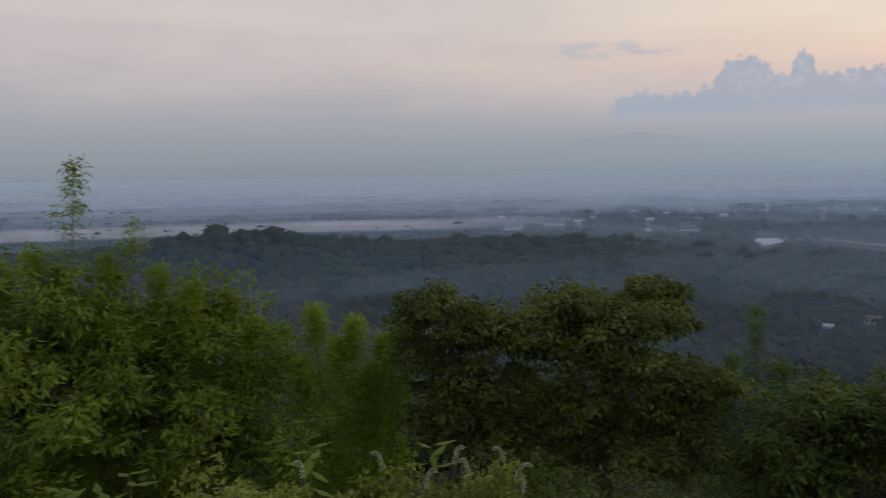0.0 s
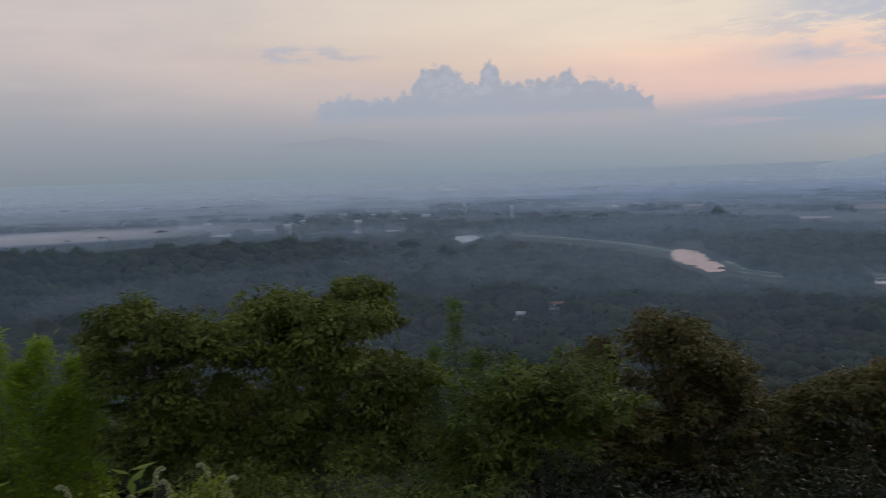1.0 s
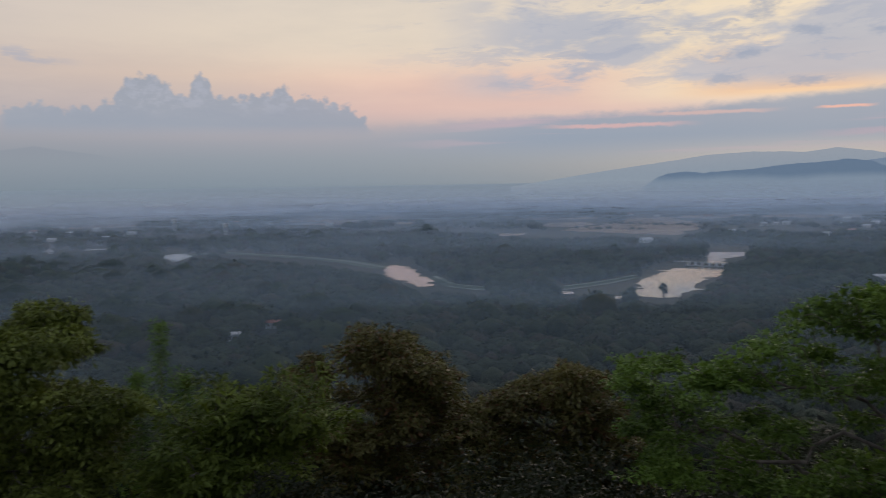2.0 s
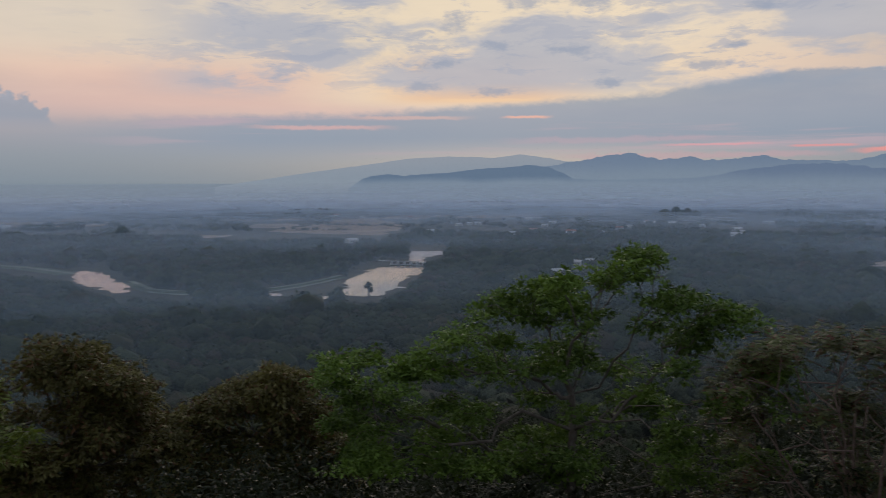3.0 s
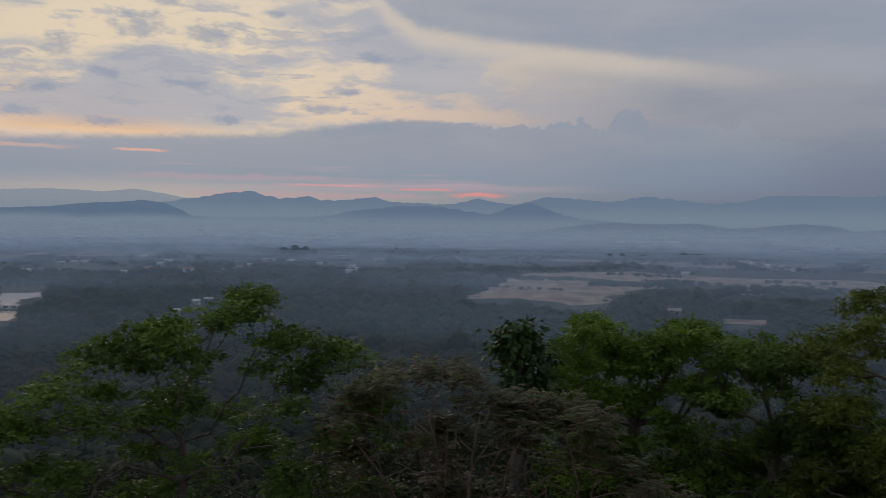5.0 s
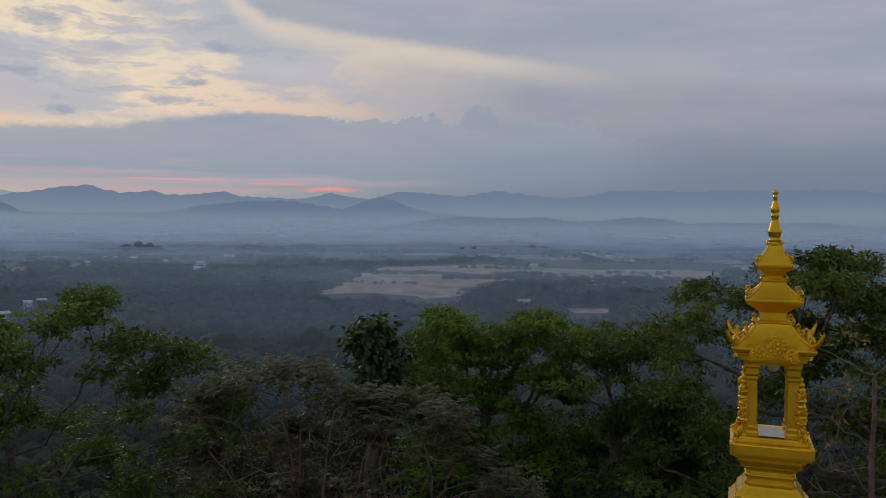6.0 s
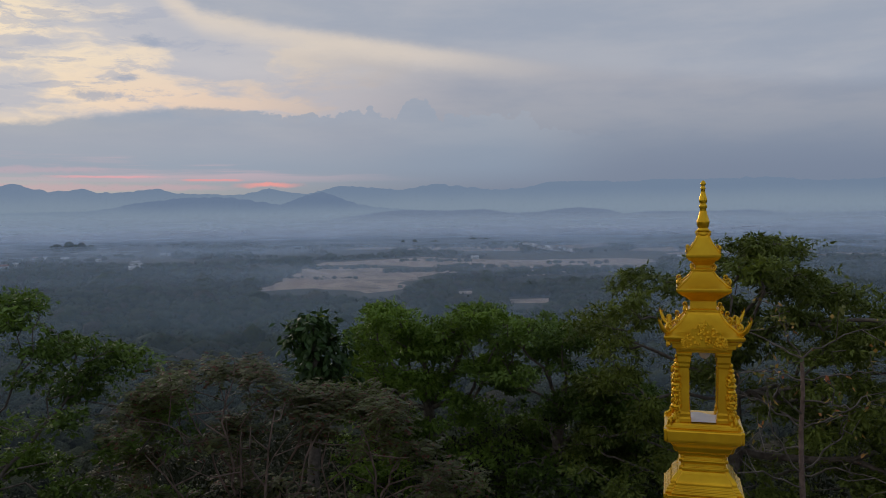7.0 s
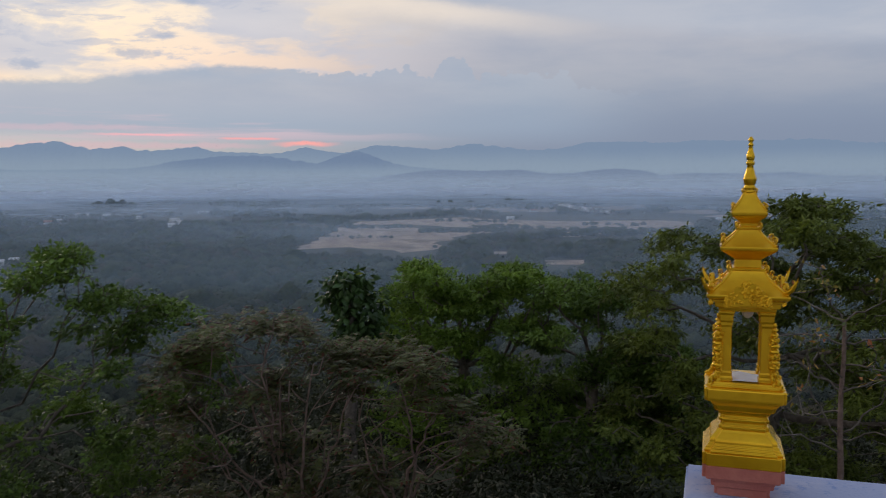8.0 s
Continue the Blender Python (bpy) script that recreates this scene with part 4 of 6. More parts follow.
def weir():
    """The river weir: piers with gates between them under a walkway."""
    p, q = polar(55.75, 792), polar(57.95, 780)
    d = (q - p)
    root = thing("weir", Matrix.Translation((p.x, p.y, PLAIN)) @ Matrix.Rotation(math.atan2(d.y, d.x), 4, "Z"), "white river weir with gates between piers", "weir")
    L = d.length

    def box(name, x0, x1, y0, y1, z0, z1, mat):
        bm = bmesh.new()
        bmesh.ops.create_cube(bm, size=1, matrix=Matrix.Translation(((x0 + x1) / 2, (y0 + y1) / 2, (z0 + z1) / 2)) @ Matrix.Diagonal((x1 - x0, y1 - y0, z1 - z0, 1)))
        bmesh.ops.bevel(bm, geom=bm.edges, offset=0.06, segments=1, affect="EDGES")
        part(name, bm, mat, root)

    box("walkway", -14, L + 2, -1.4, 1.4, 3.3, 3.7, M_CONCRETE)
    box("sill", -2, L + 2, -1.8, 1.8, -1, 0.8, M_CONCRETE)
    n = 6
    for i in range(n):
        x = L * i / (n - 1)
        box("pier", x - 0.8, x + 0.8, -1.7, 1.7, -1, 3.3, M_WHITE)
        if i < n - 1:
            box("gate", x + 0.9, x + L / (n - 1) - 0.9, -0.2, 0.2, 0.9, 2.6, M_BARK)
    box("rail", -14, L + 2, -1.35, -1.2, 4.5, 4.62, M_CONCRETE)


weir()


def water_tower(az_, r, h):
    x, y, z = foot_at(az_, r)
    root = thing("water_tower", pose(x, y, z), "white village water tower", "water tower", "water towers")
    for i in range(4):
        bm = bmesh.new()
        c, s_ = math.cos(i * math.pi / 2 + 0.4), math.sin(i * math.pi / 2 + 0.4)
        bmesh.ops.create_cone(bm, cap_ends=True, segments=8, radius1=0.7, radius2=0.5, depth=h * 0.8, matrix=Matrix.Translation((2.6 * c, 2.6 * s_, h * 0.4)))
        part("leg", bm, M_WHITE, root)
    bm = bmesh.new()
    bmesh.ops.create_cone(bm, cap_ends=True, segments=20, radius1=3.4, radius2=4.0, depth=h * 0.25, matrix=Matrix.Translation((0, 0, h * 0.88)))
    part("tank", bm, M_WHITE, root)
    bm = bmesh.new()
    bmesh.ops.create_cone(bm, cap_ends=True, segments=20, radius1=4.1, radius2=0.3, depth=h * 0.08, matrix=Matrix.Translation((0, 0, h * 1.045)))
    part("cap", bm, M_TIN, root)


def smoke_plume(az0, az1, r, z0, z1):
    """Pale smoke of a field fire drifting low from its foot at az1 to its tail at az0."""
    m, n = material("pale_smoke")
    pos = n.add("ShaderNodeNewGeometry").outputs["Position"]
    puff = n.noise(pos, 0.09, 4.0, 0.6)
    d = n.add("ShaderNodeBsdfDiffuse", {0: (0.86, 0.87, 0.9, 1)})
    tr = n.add("ShaderNodeBsdfTransparent")
    finish(n, n.add("ShaderNodeMixShader", {0: n.step(puff, 0.35, 0.7, 0.05, 0.75), 1: tr.outputs[0], 2: d.outputs[0]}).outputs[0])
    u = np.linspace(0, 1, 22)
    line = np.array([tuple(polar(az1 + (az0 - az1) * k, r + 60 * k, PLAIN + z0 + (z1 - z0) * k ** 0.8 + math.sin(k * 9) * 1.2)) for k in u])
    V, F = tube_arrays([(line, 1.2 + 3.4 * np.sin(np.pi * (0.15 + 0.8 * u)))], 8)
    ob = part("smoke", mesh_arrays("smoke", V, F, True), m)
    tagged(ob, "pale smoke of a field fire drifting over the plain", "smoke", kind="stuff")


smoke_plume(104.6, 108.3, 1500, 4.0, 17.0)
water_tower(21.35, 1560, 26)
water_tower(24.6, 1480, 19)

# ---- near trees ----
def crown_points(rng, lobes, count, shell=0.5, bough=0.0):
    """Places in a crown made of lobes (centre, radii), thicker towards the outside."""
    vol = np.array([l[1][0] * l[1][1] * l[1][2] for l in lobes]) ** 0.75
    pick = rng.choice(len(lobes), count, p=vol / vol.sum())
    d = unit(rng.normal(size=(count, 3)))
    rad = shell + (1 - shell) * rng.random((count, 1))
    rad = rad * (0.8 + 0.35 * rng.random((count, 1)))
    C = np.array([tuple(l[0]) for l in lobes])[pick]
    S = np.array([l[1] for l in lobes])[pick]
    P = C + d * rad * S
    if bough:
        # leaf sprays gather on boughs, with dark gaps between them
        heads = P[:max(8, count // 4)]
        own = rng.integers(0, len(heads), count)
        P = heads[own] + rng.normal(size=(count, 3)) * np.array([1, 1, 0.4]) * bough
    return P


def branch_paths(rng, base, fork, targets, r0, bend=0.15, thin=0.004):
    """Limbs from a trunk to every target, each joined to the nearest limb already there."""
    pts = [np.array(base, float)]
    parent = [-1]
    steps = 6
    for i in range(1, steps + 1):
        u = i / steps
        p = np.array(base) * (1 - u) + np.array(fork) * u + rng.normal(size=3) * 0.05 * (0 < i < steps)
        pts.append(p)
        parent.append(len(pts) - 2)
    order = np.argsort(np.linalg.norm(targets - np.array(fork), axis=1))
    arr = np.zeros((len(pts) + len(targets) * 3, 3))
    arr[:len(pts)] = pts
    n = len(pts)
    ends = []
    way = np.zeros(len(arr))
    for i in range(1, n):
        way[i] = way[i - 1] + 0.25 * np.linalg.norm(arr[i] - arr[i - 1])
    for t in order:
        q = targets[t]
        dist = np.linalg.norm(arr[2:n] - q, axis=1) + 0.35 * np.maximum(arr[2:n, 2] - q[2] + 0.2, 0) + 0.55 * way[2:n]
        k = int(np.argmin(dist)) + 2
        a = arr[k].copy()
        for u in (0.4, 0.75, 1.0):
            arr[n] = a * (1 - u) + q * u + (rng.normal(size=3) * bend * np.linalg.norm(q - a) + np.array([0, 0, 0.12 * np.linalg.norm(q - a)])) * (u < 1) * 0.6
            parent.append(k)
            way[n] = way[k] + np.linalg.norm(arr[n] - arr[k])
            k = n
            n += 1
        ends.append(n - 1)
    weight = np.zeros(n)
    weight[ends] = 1
    for i in range(n - 1, 0, -1):
        weight[parent[i]] += weight[i]
    rad = r0 * (weight / weight.max()) ** 0.45
    rad = np.maximum(rad, thin)
    kids = {}
    for i in range(1, n):
        kids.setdefault(parent[i], []).append(i)
    paths = []
    stack = [(0, None)]
    while stack:
        i, start = stack.pop()
        line = [i] if start is None else [start, i]
        while i in kids:
            nxt = sorted(kids[i], key=lambda c: -weight[c])
            for c in nxt[1:]:
                stack.append((c, i))
            i = nxt[0]
            line.append(i)
        rr = rad[line].copy()
        if start is not None:
            rr[0] = rr[1]
        paths.append((arr[line], rr))
    return paths, arr[:n]


def leaves_broad(rng, C, per, spread, length, width, droop=0.15, flat=0.6):
    n = len(C) * per
    off = rng.normal(size=(n, 3)) * np.array([1, 1, flat]) * spread
    P = np.repeat(C, per, 0) + off
    D = unit(off / spread * 0.7 + rng.normal(size=(n, 3)) * 0.7 + [0, 0, -droop])
    UP = unit(rng.normal(size=(n, 3)) * 0.45 + [0, 0, 1.0])
    k = 0.6 + 0.7 * rng.random(n)
    return leaf_arrays(P, D, UP, length * k, width * k)


def leaves_pads(rng, C, per, spread, length, width, droop=0.25, flat=0.16):
    """Leaves in flat sprays, each spray tilted its own way."""
    n0 = len(C)
    N0 = unit(rng.normal(size=(n0, 3)) * 0.30 + [0, 0, 1.0])
    T1 = unit(np.cross(N0, rng.normal(size=(n0, 3))))
    T2 = np.cross(N0, T1)
    size = spread * rng.uniform(0.55, 1.35, n0)
    nr, t1, t2, sz = (np.repeat(a, per, 0) for a in (N0, T1, T2, size))
    n = n0 * per
    ang, rad = rng.uniform(0, 6.283, n), np.sqrt(rng.random(n)) * sz
    out = t1 * np.cos(ang)[:, None] + t2 * np.sin(ang)[:, None]
    P = np.repeat(C, per, 0) + out * rad[:, None] + nr * (rng.normal(size=n) * flat * sz)[:, None] - np.array([0, 0, 1.0]) * (droop * rad ** 2 / sz)[:, None]
    D = unit(out * 0.8 + rng.normal(size=(n, 3)) * 0.5 - np.array([0, 0, droop]))
    UP = unit(nr + rng.normal(size=(n, 3)) * 0.4)
    k = 0.6 + 0.7 * rng.random(n)
    return leaf_arrays(P, D, UP, length * k, width * k)


def leaves_pinnate(rng, C, per, length, leaflet, pairs=6):
    """Feathered leaves: a rib that arches outward with leaflets in pairs."""
    n = len(C) * per
    out = rng.normal(size=(n, 3)) * [1, 1, 0.35] + [0, 0, 0.45]
    D = unit(out)
    P0 = np.repeat(C, per, 0) + rng.normal(size=(n, 3)) * 0.05
    side = unit(np.cross(D, [0, 0, 1.0]))
    L = length * (0.7 + 0.5 * rng.random(n))
    Ps, Ds, Us, Ls = [], [], [], []
    for i in range(pairs):
        u = (i + 1) / pairs
        p = P0 + D * (L * u)[:, None] - np.array([0, 0, 1.0]) * (L * 0.45 * u * u)[:, None]
        for s in (-1, 1):
            Ps.append(p)
            Ds.append(unit(side * s + D * 0.55 + [0, 0, -0.35] + rng.normal(size=(n, 3)) * 0.12))
            Us.append(unit(rng.normal(size=(n, 3)) * 0.25 + [0, 0, 1.0]))
            Ls.append(leaflet * (1.1 - 0.4 * abs(u - 0.55)) * (0.8 + 0.4 * rng.random(n)))
    P, D2, U, L2 = (np.concatenate(a) for a in (Ps, Ds, Us, Ls))
    return leaf_arrays(P, D2, U, L2, L2 * 0.46, 0.15)


def tree(name, label, seed, foot, fork, lobes, clusters, leaves, leaf_mat, bark_mat, trunk, group="hillside trees", shell=0.5, limbs=None, sprigs=6, bough=0.22, thin=0.004):
    rng = np.random.default_rng(seed)
    root = thing(name, pose(*foot), label, "tree", group)
    off = np.array(foot)
    C = crown_points(rng, lobes, clusters, shell, bough)
    # sprigs that stand out of the upper side of each lobe
    for c, rad in lobes:
        for _ in range(sprigs):
            d = unit(rng.normal(size=3) * [1, 1, 0.6] + [0, 0, 0.75])
            p = np.array(c) + d * rad * 0.95
            out = unit(d * [1, 1, 0.6] + [0, 0, 0.5] + rng.normal(size=3) * 0.25)
            reach = rng.uniform(0.25, 0.6) * min(1.0, 2.2 * rad[2])
            C = np.concatenate([C, p + out * np.array([[0.0], [0.5], [1.0]]) * reach + rng.normal(size=(3, 3)) * 0.05])
    few = C if limbs is None else C[rng.permutation(len(C))[:limbs]]
    paths, _ = branch_paths(rng, foot, fork, few, trunk, thin=thin)
    big = [(p - off, r) for p, r in paths if r.max() > 0.02]
    small = [(p - off, r) for p, r in paths if r.max() <= 0.02]
    V, F = tube_arrays(big, 7)
    part("trunk", mesh_arrays("trunk", V, F, True), bark_mat, root)
    if small:
        V, F = tube_arrays(small, 3)
        part("twig_mass", mesh_arrays("twig_mass", V, F, True), bark_mat, root, kind="stuff")
    V, F = leaves(rng, C)
    part("crown", mesh_arrays("crown", V - off, F), leaf_mat, root, kind="stuff")
    return root


def lobe(az, el, r, w, h, depth=None):
    """A lobe of a crown: compass angle, angle of its middle, distance, half width and half height in degrees."""
    c = sight(az, el, r)
    a, b = r * math.tan(radians(w)), r * math.tan(radians(h))
    d = depth or a
    ca, sa = abs(math.cos(radians(az))), abs(math.sin(radians(az)))
    return c, (a * ca + d * sa, d * ca + a * sa, b)


def sprays(seed, r, top, low, count, w=(0.7, 1.5), h=(0.25, 0.5), rim=0.5, deep=1.6):
    """Flat leaf sprays under a skyline of (compass angle, angle): many along its edge, the rest down to low."""
    rng = np.random.default_rng(seed)
    xs, ys = [p[0] for p in top], [p[1] for p in top]
    out = []
    for i in range(count):
        a = rng.uniform(xs[0], xs[-1])
        crest = float(np.interp(a, xs, ys))
        hh = rng.uniform(*h)
        if i < count * rim:
            e = crest - hh * 0.7 - abs(rng.normal()) * 0.45
        else:
            e = crest - hh - (crest - low) * rng.random() ** 0.8
        if e < low:
            e = rng.uniform(low, min(low + 1.5, crest - hh))
        out.append(lobe(a, e, r + rng.uniform(-0.5, 0.5) * deep, rng.uniform(*w), hh))
    return out


def bamboo(label, seed, at, tops, per, widen=3.2, leaf=None):
    """A clump of arching culms, each a plume of narrow leaves: tops give compass angle, angle, plume width and fullness."""
    rng = np.random.default_rng(seed)
    az0, r0 = at
    foot = np.array(foot_at(az0, r0))
    root = thing("bamboo", pose(*foot), label, "bamboo", "bamboo clumps")
    Vs, Fs, base_ = [], [], 0
    for a, e, w, full in tops:
        top = np.array(sight(a, e, r0 + rng.uniform(-0.6, 0.6)))
        start = foot + rng.normal(size=3) * [0.3, 0.3, 0]
        lean = top - start
        mid = start + lean * [0.75, 0.75, 0.6]
        u = np.linspace(0, 1, 14)[:, None]
        line = start * (1 - u) ** 2 + 2 * mid * u * (1 - u) + top * u ** 2
        V, F = tube_arrays([(line - foot, np.linspace(0.028, 0.005, 14))], 6)
        part("culm", mesh_arrays("culm", V, F, True), M_CULM, root)
        n = int(per * full)
        k = 1 - rng.random(n) ** 1.4 * 0.72
        whorl = np.round(k * 20) / 20
        k = 0.35 * k + 0.65 * whorl
        P = np.stack([np.interp(k, u[:, 0], line[:, i]) for i in range(3)], 1)
        arm = rng.integers(0, 5, n)
        long_arm = rng.uniform(0.35, 1.5, (24, 5))[np.minimum((whorl * 20).astype(int), 23), arm]
        reach = w * np.minimum(1.0, (1.0 - k) * widen + 0.07) * long_arm
        turn = whorl * 170 + arm * 1.256 + rng.normal(size=n) * 0.2
        out = np.stack([np.cos(turn), np.sin(turn), np.full(n, 0.15)], 1)
        far = rng.random(n) ** 0.7
        P = P + out * (reach * far)[:, None] - np.array([0, 0, 1.0]) * (reach * far ** 2 * 0.45)[:, None]
        m = 4
        Pm = np.repeat(P, m, 0) + rng.normal(size=(n * m, 3)) * 0.07
        D = unit(np.repeat(out, m, 0) * 0.8 + rng.normal(size=(n * m, 3)) * 0.45 + [0, 0, -0.45])
        L = 0.12 * (0.6 + 0.7 * rng.random(n * m))
        V, F = leaf_arrays(Pm, D, unit(rng.normal(size=(n * m, 3)) * 0.7 + [0, 0, 1.0]), L, L * 0.17, 0.1)
        Vs.append(V - foot)
        Fs.append(F + base_)
        base_ += len(V)
    part("crown", mesh_arrays("crown", np.concatenate(Vs), np.concatenate(Fs)), leaf or M_BAMBOO, root, kind="stuff")


# left: bamboo thickets and bright green trees
tree("tree", "bright green leafy tree in a hillside thicket", 11, foot_at(-29, 12), sight(-29, -14, 12),
     [lobe(-31, -9.5, 12, 4, 3.6), lobe(-26, -9.5, 12, 3.5, 3.4), lobe(-22, -10.5, 12.5, 3.2, 3.6), lobe(-28, -14, 11, 6, 4)],
     300, lambda g, C: leaves_pads(g, C, 80, 0.34, 0.12, 0.045), M_LUSH, M_BARK, 0.12)
tree("tree", "bright green leafy tree in a hillside thicket", 12, foot_at(-17, 12), sight(-17, -15, 12),
     [lobe(-18, -11, 12.5, 3, 4), lobe(-14.5, -12.5, 12.5, 2.2, 3.6), lobe(-17, -15.5, 11.5, 5, 4)],
     220, lambda g, C: leaves_pads(g, C, 80, 0.32, 0.12, 0.045), M_LUSH, M_BARK, 0.1)
bamboo("tall feathery bamboo shoot with sparse leaves", 13, (-22.5, 13), [(-23.35, 1.3, 0.44, 1.0), (-20.0, -2.6, 0.34, 0.8)], 400, 3.6)
bamboo("feathery bamboo thicket in fresh green leaf", 33, (-24, 12.5), [(-27.8, -4.9, 0.62, 1), (-25.8, -4.0, 0.58, 1), (-24.4, -5.2, 0.62, 1), (-21.6, -4.6, 0.5, 1), (-18.6, -5.4, 0.62, 1), (-16.6, -6.6, 0.5, 1),
        (-14.4, -7.2, 0.5, 1), (-29.5, -6.2, 0.58, 1), (-12.6, -9.2, 0.5, 1), (-23, -8, 0.58, 1), (-19, -9, 0.58, 1)], 900, 2.4)
bamboo("feathery bamboo clump, fresh green, on the hillside", 14, (-7, 14), [(-11.0, -9.6, 0.58, 1), (-8.8, -8.5, 0.62, 1), (-6.1, -9.3, 0.62, 1), (-4.2, -10.6, 0.5, 1), (-2.6, -9.6, 0.52, 1), (-3.2, -10.0, 0.5, 1), (-7.4, -10.6, 0.58, 1), (-5, -12.4, 0.58, 1), (-9.8, -12, 0.58, 1)], 1000, 2.0, M_BAMBOO_LIGHT)
tree("tree", "dark green tree with a rounded crown", 15, foot_at(0.5, 12.9), sight(0.6, -12, 12.9),
     sprays(15, 12.9, [(-3.0, -11.5), (-2.0, -8.7), (-1.2, -7.2), (-0.2, -6.8), (1.0, -7.6), (2.5, -8.8), (3.7, -9.2), (4.6, -10.8)], -17, 40, (0.7, 1.3), (0.3, 0.7), 0.22),
     480, lambda g, C: leaves_pads(g, C, 56, 0.20, 0.095, 0.04, 0.45), M_OLIVE, M_BARK, 0.09, sprigs=1, bough=0.16)
tree("tree", "dark green tree with drooping leaves and a high shoulder", 16, foot_at(11, 13.3), sight(10.8, -13, 13.3),
     sprays(16, 13.3, [(4.3, -9.8), (6.0, -8.5), (7.6, -7.7), (9.9, -7.6), (11.3, -8.6), (12.9, -7.2), (14.0, -6.8), (14.9, -7.0), (15.6, -8.6), (16.0, -11.6), (17.3, -12.5)], -18, 90, (0.7, 1.5), (0.3, 0.7), 0.22),
     950, lambda g, C: leaves_pads(g, C, 60, 0.21, 0.10, 0.042, 0.5), M_OLIVE, M_BARK, 0.11, sprigs=1, bough=0.17)
bamboo("thin feathery bamboo tips in front of the valley", 17, (20, 15), [(20.4, -8.6, 0.3, 0.8), (19.0, -11.6, 0.32, 0.8), (21.9, -11.8, 0.34, 0.8), (23.2, -13.4, 0.34, 0.8), (17.8, -13.2, 0.3, 0.8)], 560, 2.2, M_GREEN)
tree("shrub", "green shrub on the slope below the terrace", 18, foot_at(26, 13), sight(26, -18, 13),
     [lobe(25.5, -14.5, 13, 1.8, 2.4), lobe(28.5, -16, 13, 2.4, 2.6), lobe(23, -17, 12.5, 2.8, 2.5)],
     190, lambda g, C: leaves_pads(g, C, 70, 0.28, 0.12, 0.045), M_DARK, M_BARK, 0.07)
tree("tree", "broad dark tree with a domed brownish crown", 19, foot_at(35, 19), sight(35, -15, 19),
     sprays(19, 19, [(28.2, -15.5), (29.0, -13.2), (30.7, -11.2), (31.9, -9.9), (33.9, -9.3), (35.8, -10.3), (37.4, -11.5), (38.9, -12.2), (39.8, -14.4), (40.8, -16)], -20, 90, (0.6, 1.2), (0.35, 0.7), 0.22, 3.0),
     900, lambda g, C: leaves_pads(g, C, 60, 0.27, 0.125, 0.055, 0.4), M_RUST, M_BARK, 0.14, sprigs=1, bough=0.22)
tree("tree", "low dark tree with a domed crown", 20, foot_at(47.5, 20), sight(47.5, -17, 20),
     sprays(20, 20, [(40.4, -15.6), (42.9, -13.7), (45.6, -12.9), (48.3, -12.1), (51.4, -13.6), (53.0, -15.0)], -21, 80, (0.6, 1.2), (0.35, 0.7), 0.22, 3.0),
     800, lambda g, C: leaves_pads(g, C, 60, 0.27, 0.125, 0.055, 0.4), M_RUST, M_BARK, 0.14, sprigs=1, bough=0.22)
# middle: the airy tree, the brown bush and the creeper
tree("tree", "airy green tree with open branches and leaf tufts", 21, foot_at(68, 11.4), sight(68, -14, 11.4),
     sprays(21, 11.4, [(51.8, -11.6), (53.0, -11.0), (54.8, -12.0), (57.6, -11.6), (59.6, -10.6), (61.2, -9.3), (62.6, -7.6), (64.4, -7.2), (66.0, -6.5), (67.6, -5.9), (69.2, -6.5), (70.4, -6.3), (71.0, -4.5), (72.4, -4.1), (73.3, -4.7),
                       (73.7, -6.4), (75.0, -6.6), (76.8, -7.9), (78.2, -7.5), (79.4, -7.5), (80.4, -8.5), (80.8, -10.6), (81.4, -13.5)], -19, 210, (0.6, 1.3), (0.16, 0.34), 0.22, 2.2),
     2300, lambda g, C: leaves_pads(g, C, 22, 0.14, 0.075, 0.042, 0.12, 0.12), M_GREEN, M_BARK, 0.07, shell=0.1, sprigs=0, bough=0.11, limbs=330, thin=0.006)
brown_shrub = tree("tree", "brownish pinnate-leaved shrub tree with bare twisting branches", 22, foot_at(86, 10.8), sight(86, -19.0, 10.8),
     sprays(22, 10.9, [(76.8, -13.6), (78.8, -11.8), (80.4, -9.8), (82.0, -9.4), (83.8, -9.3), (85.7, -9.4), (87.6, -9.8), (89.0, -10.8), (90.6, -11.2), (92.2, -11.2), (93.8, -11.6), (95.7, -13.1), (97.7, -15), (99.2, -16.8)], -21.5, 130, (0.5, 1.0), (0.2, 0.42), 0.45, 2.2),
     880, lambda g, C: leaves_pinnate(g, C, 4, 0.20, 0.070, 6), M_BROWN, M_BARK_RED, 0.036, shell=0.2, sprigs=0, limbs=260, bough=0.13, thin=0.008)


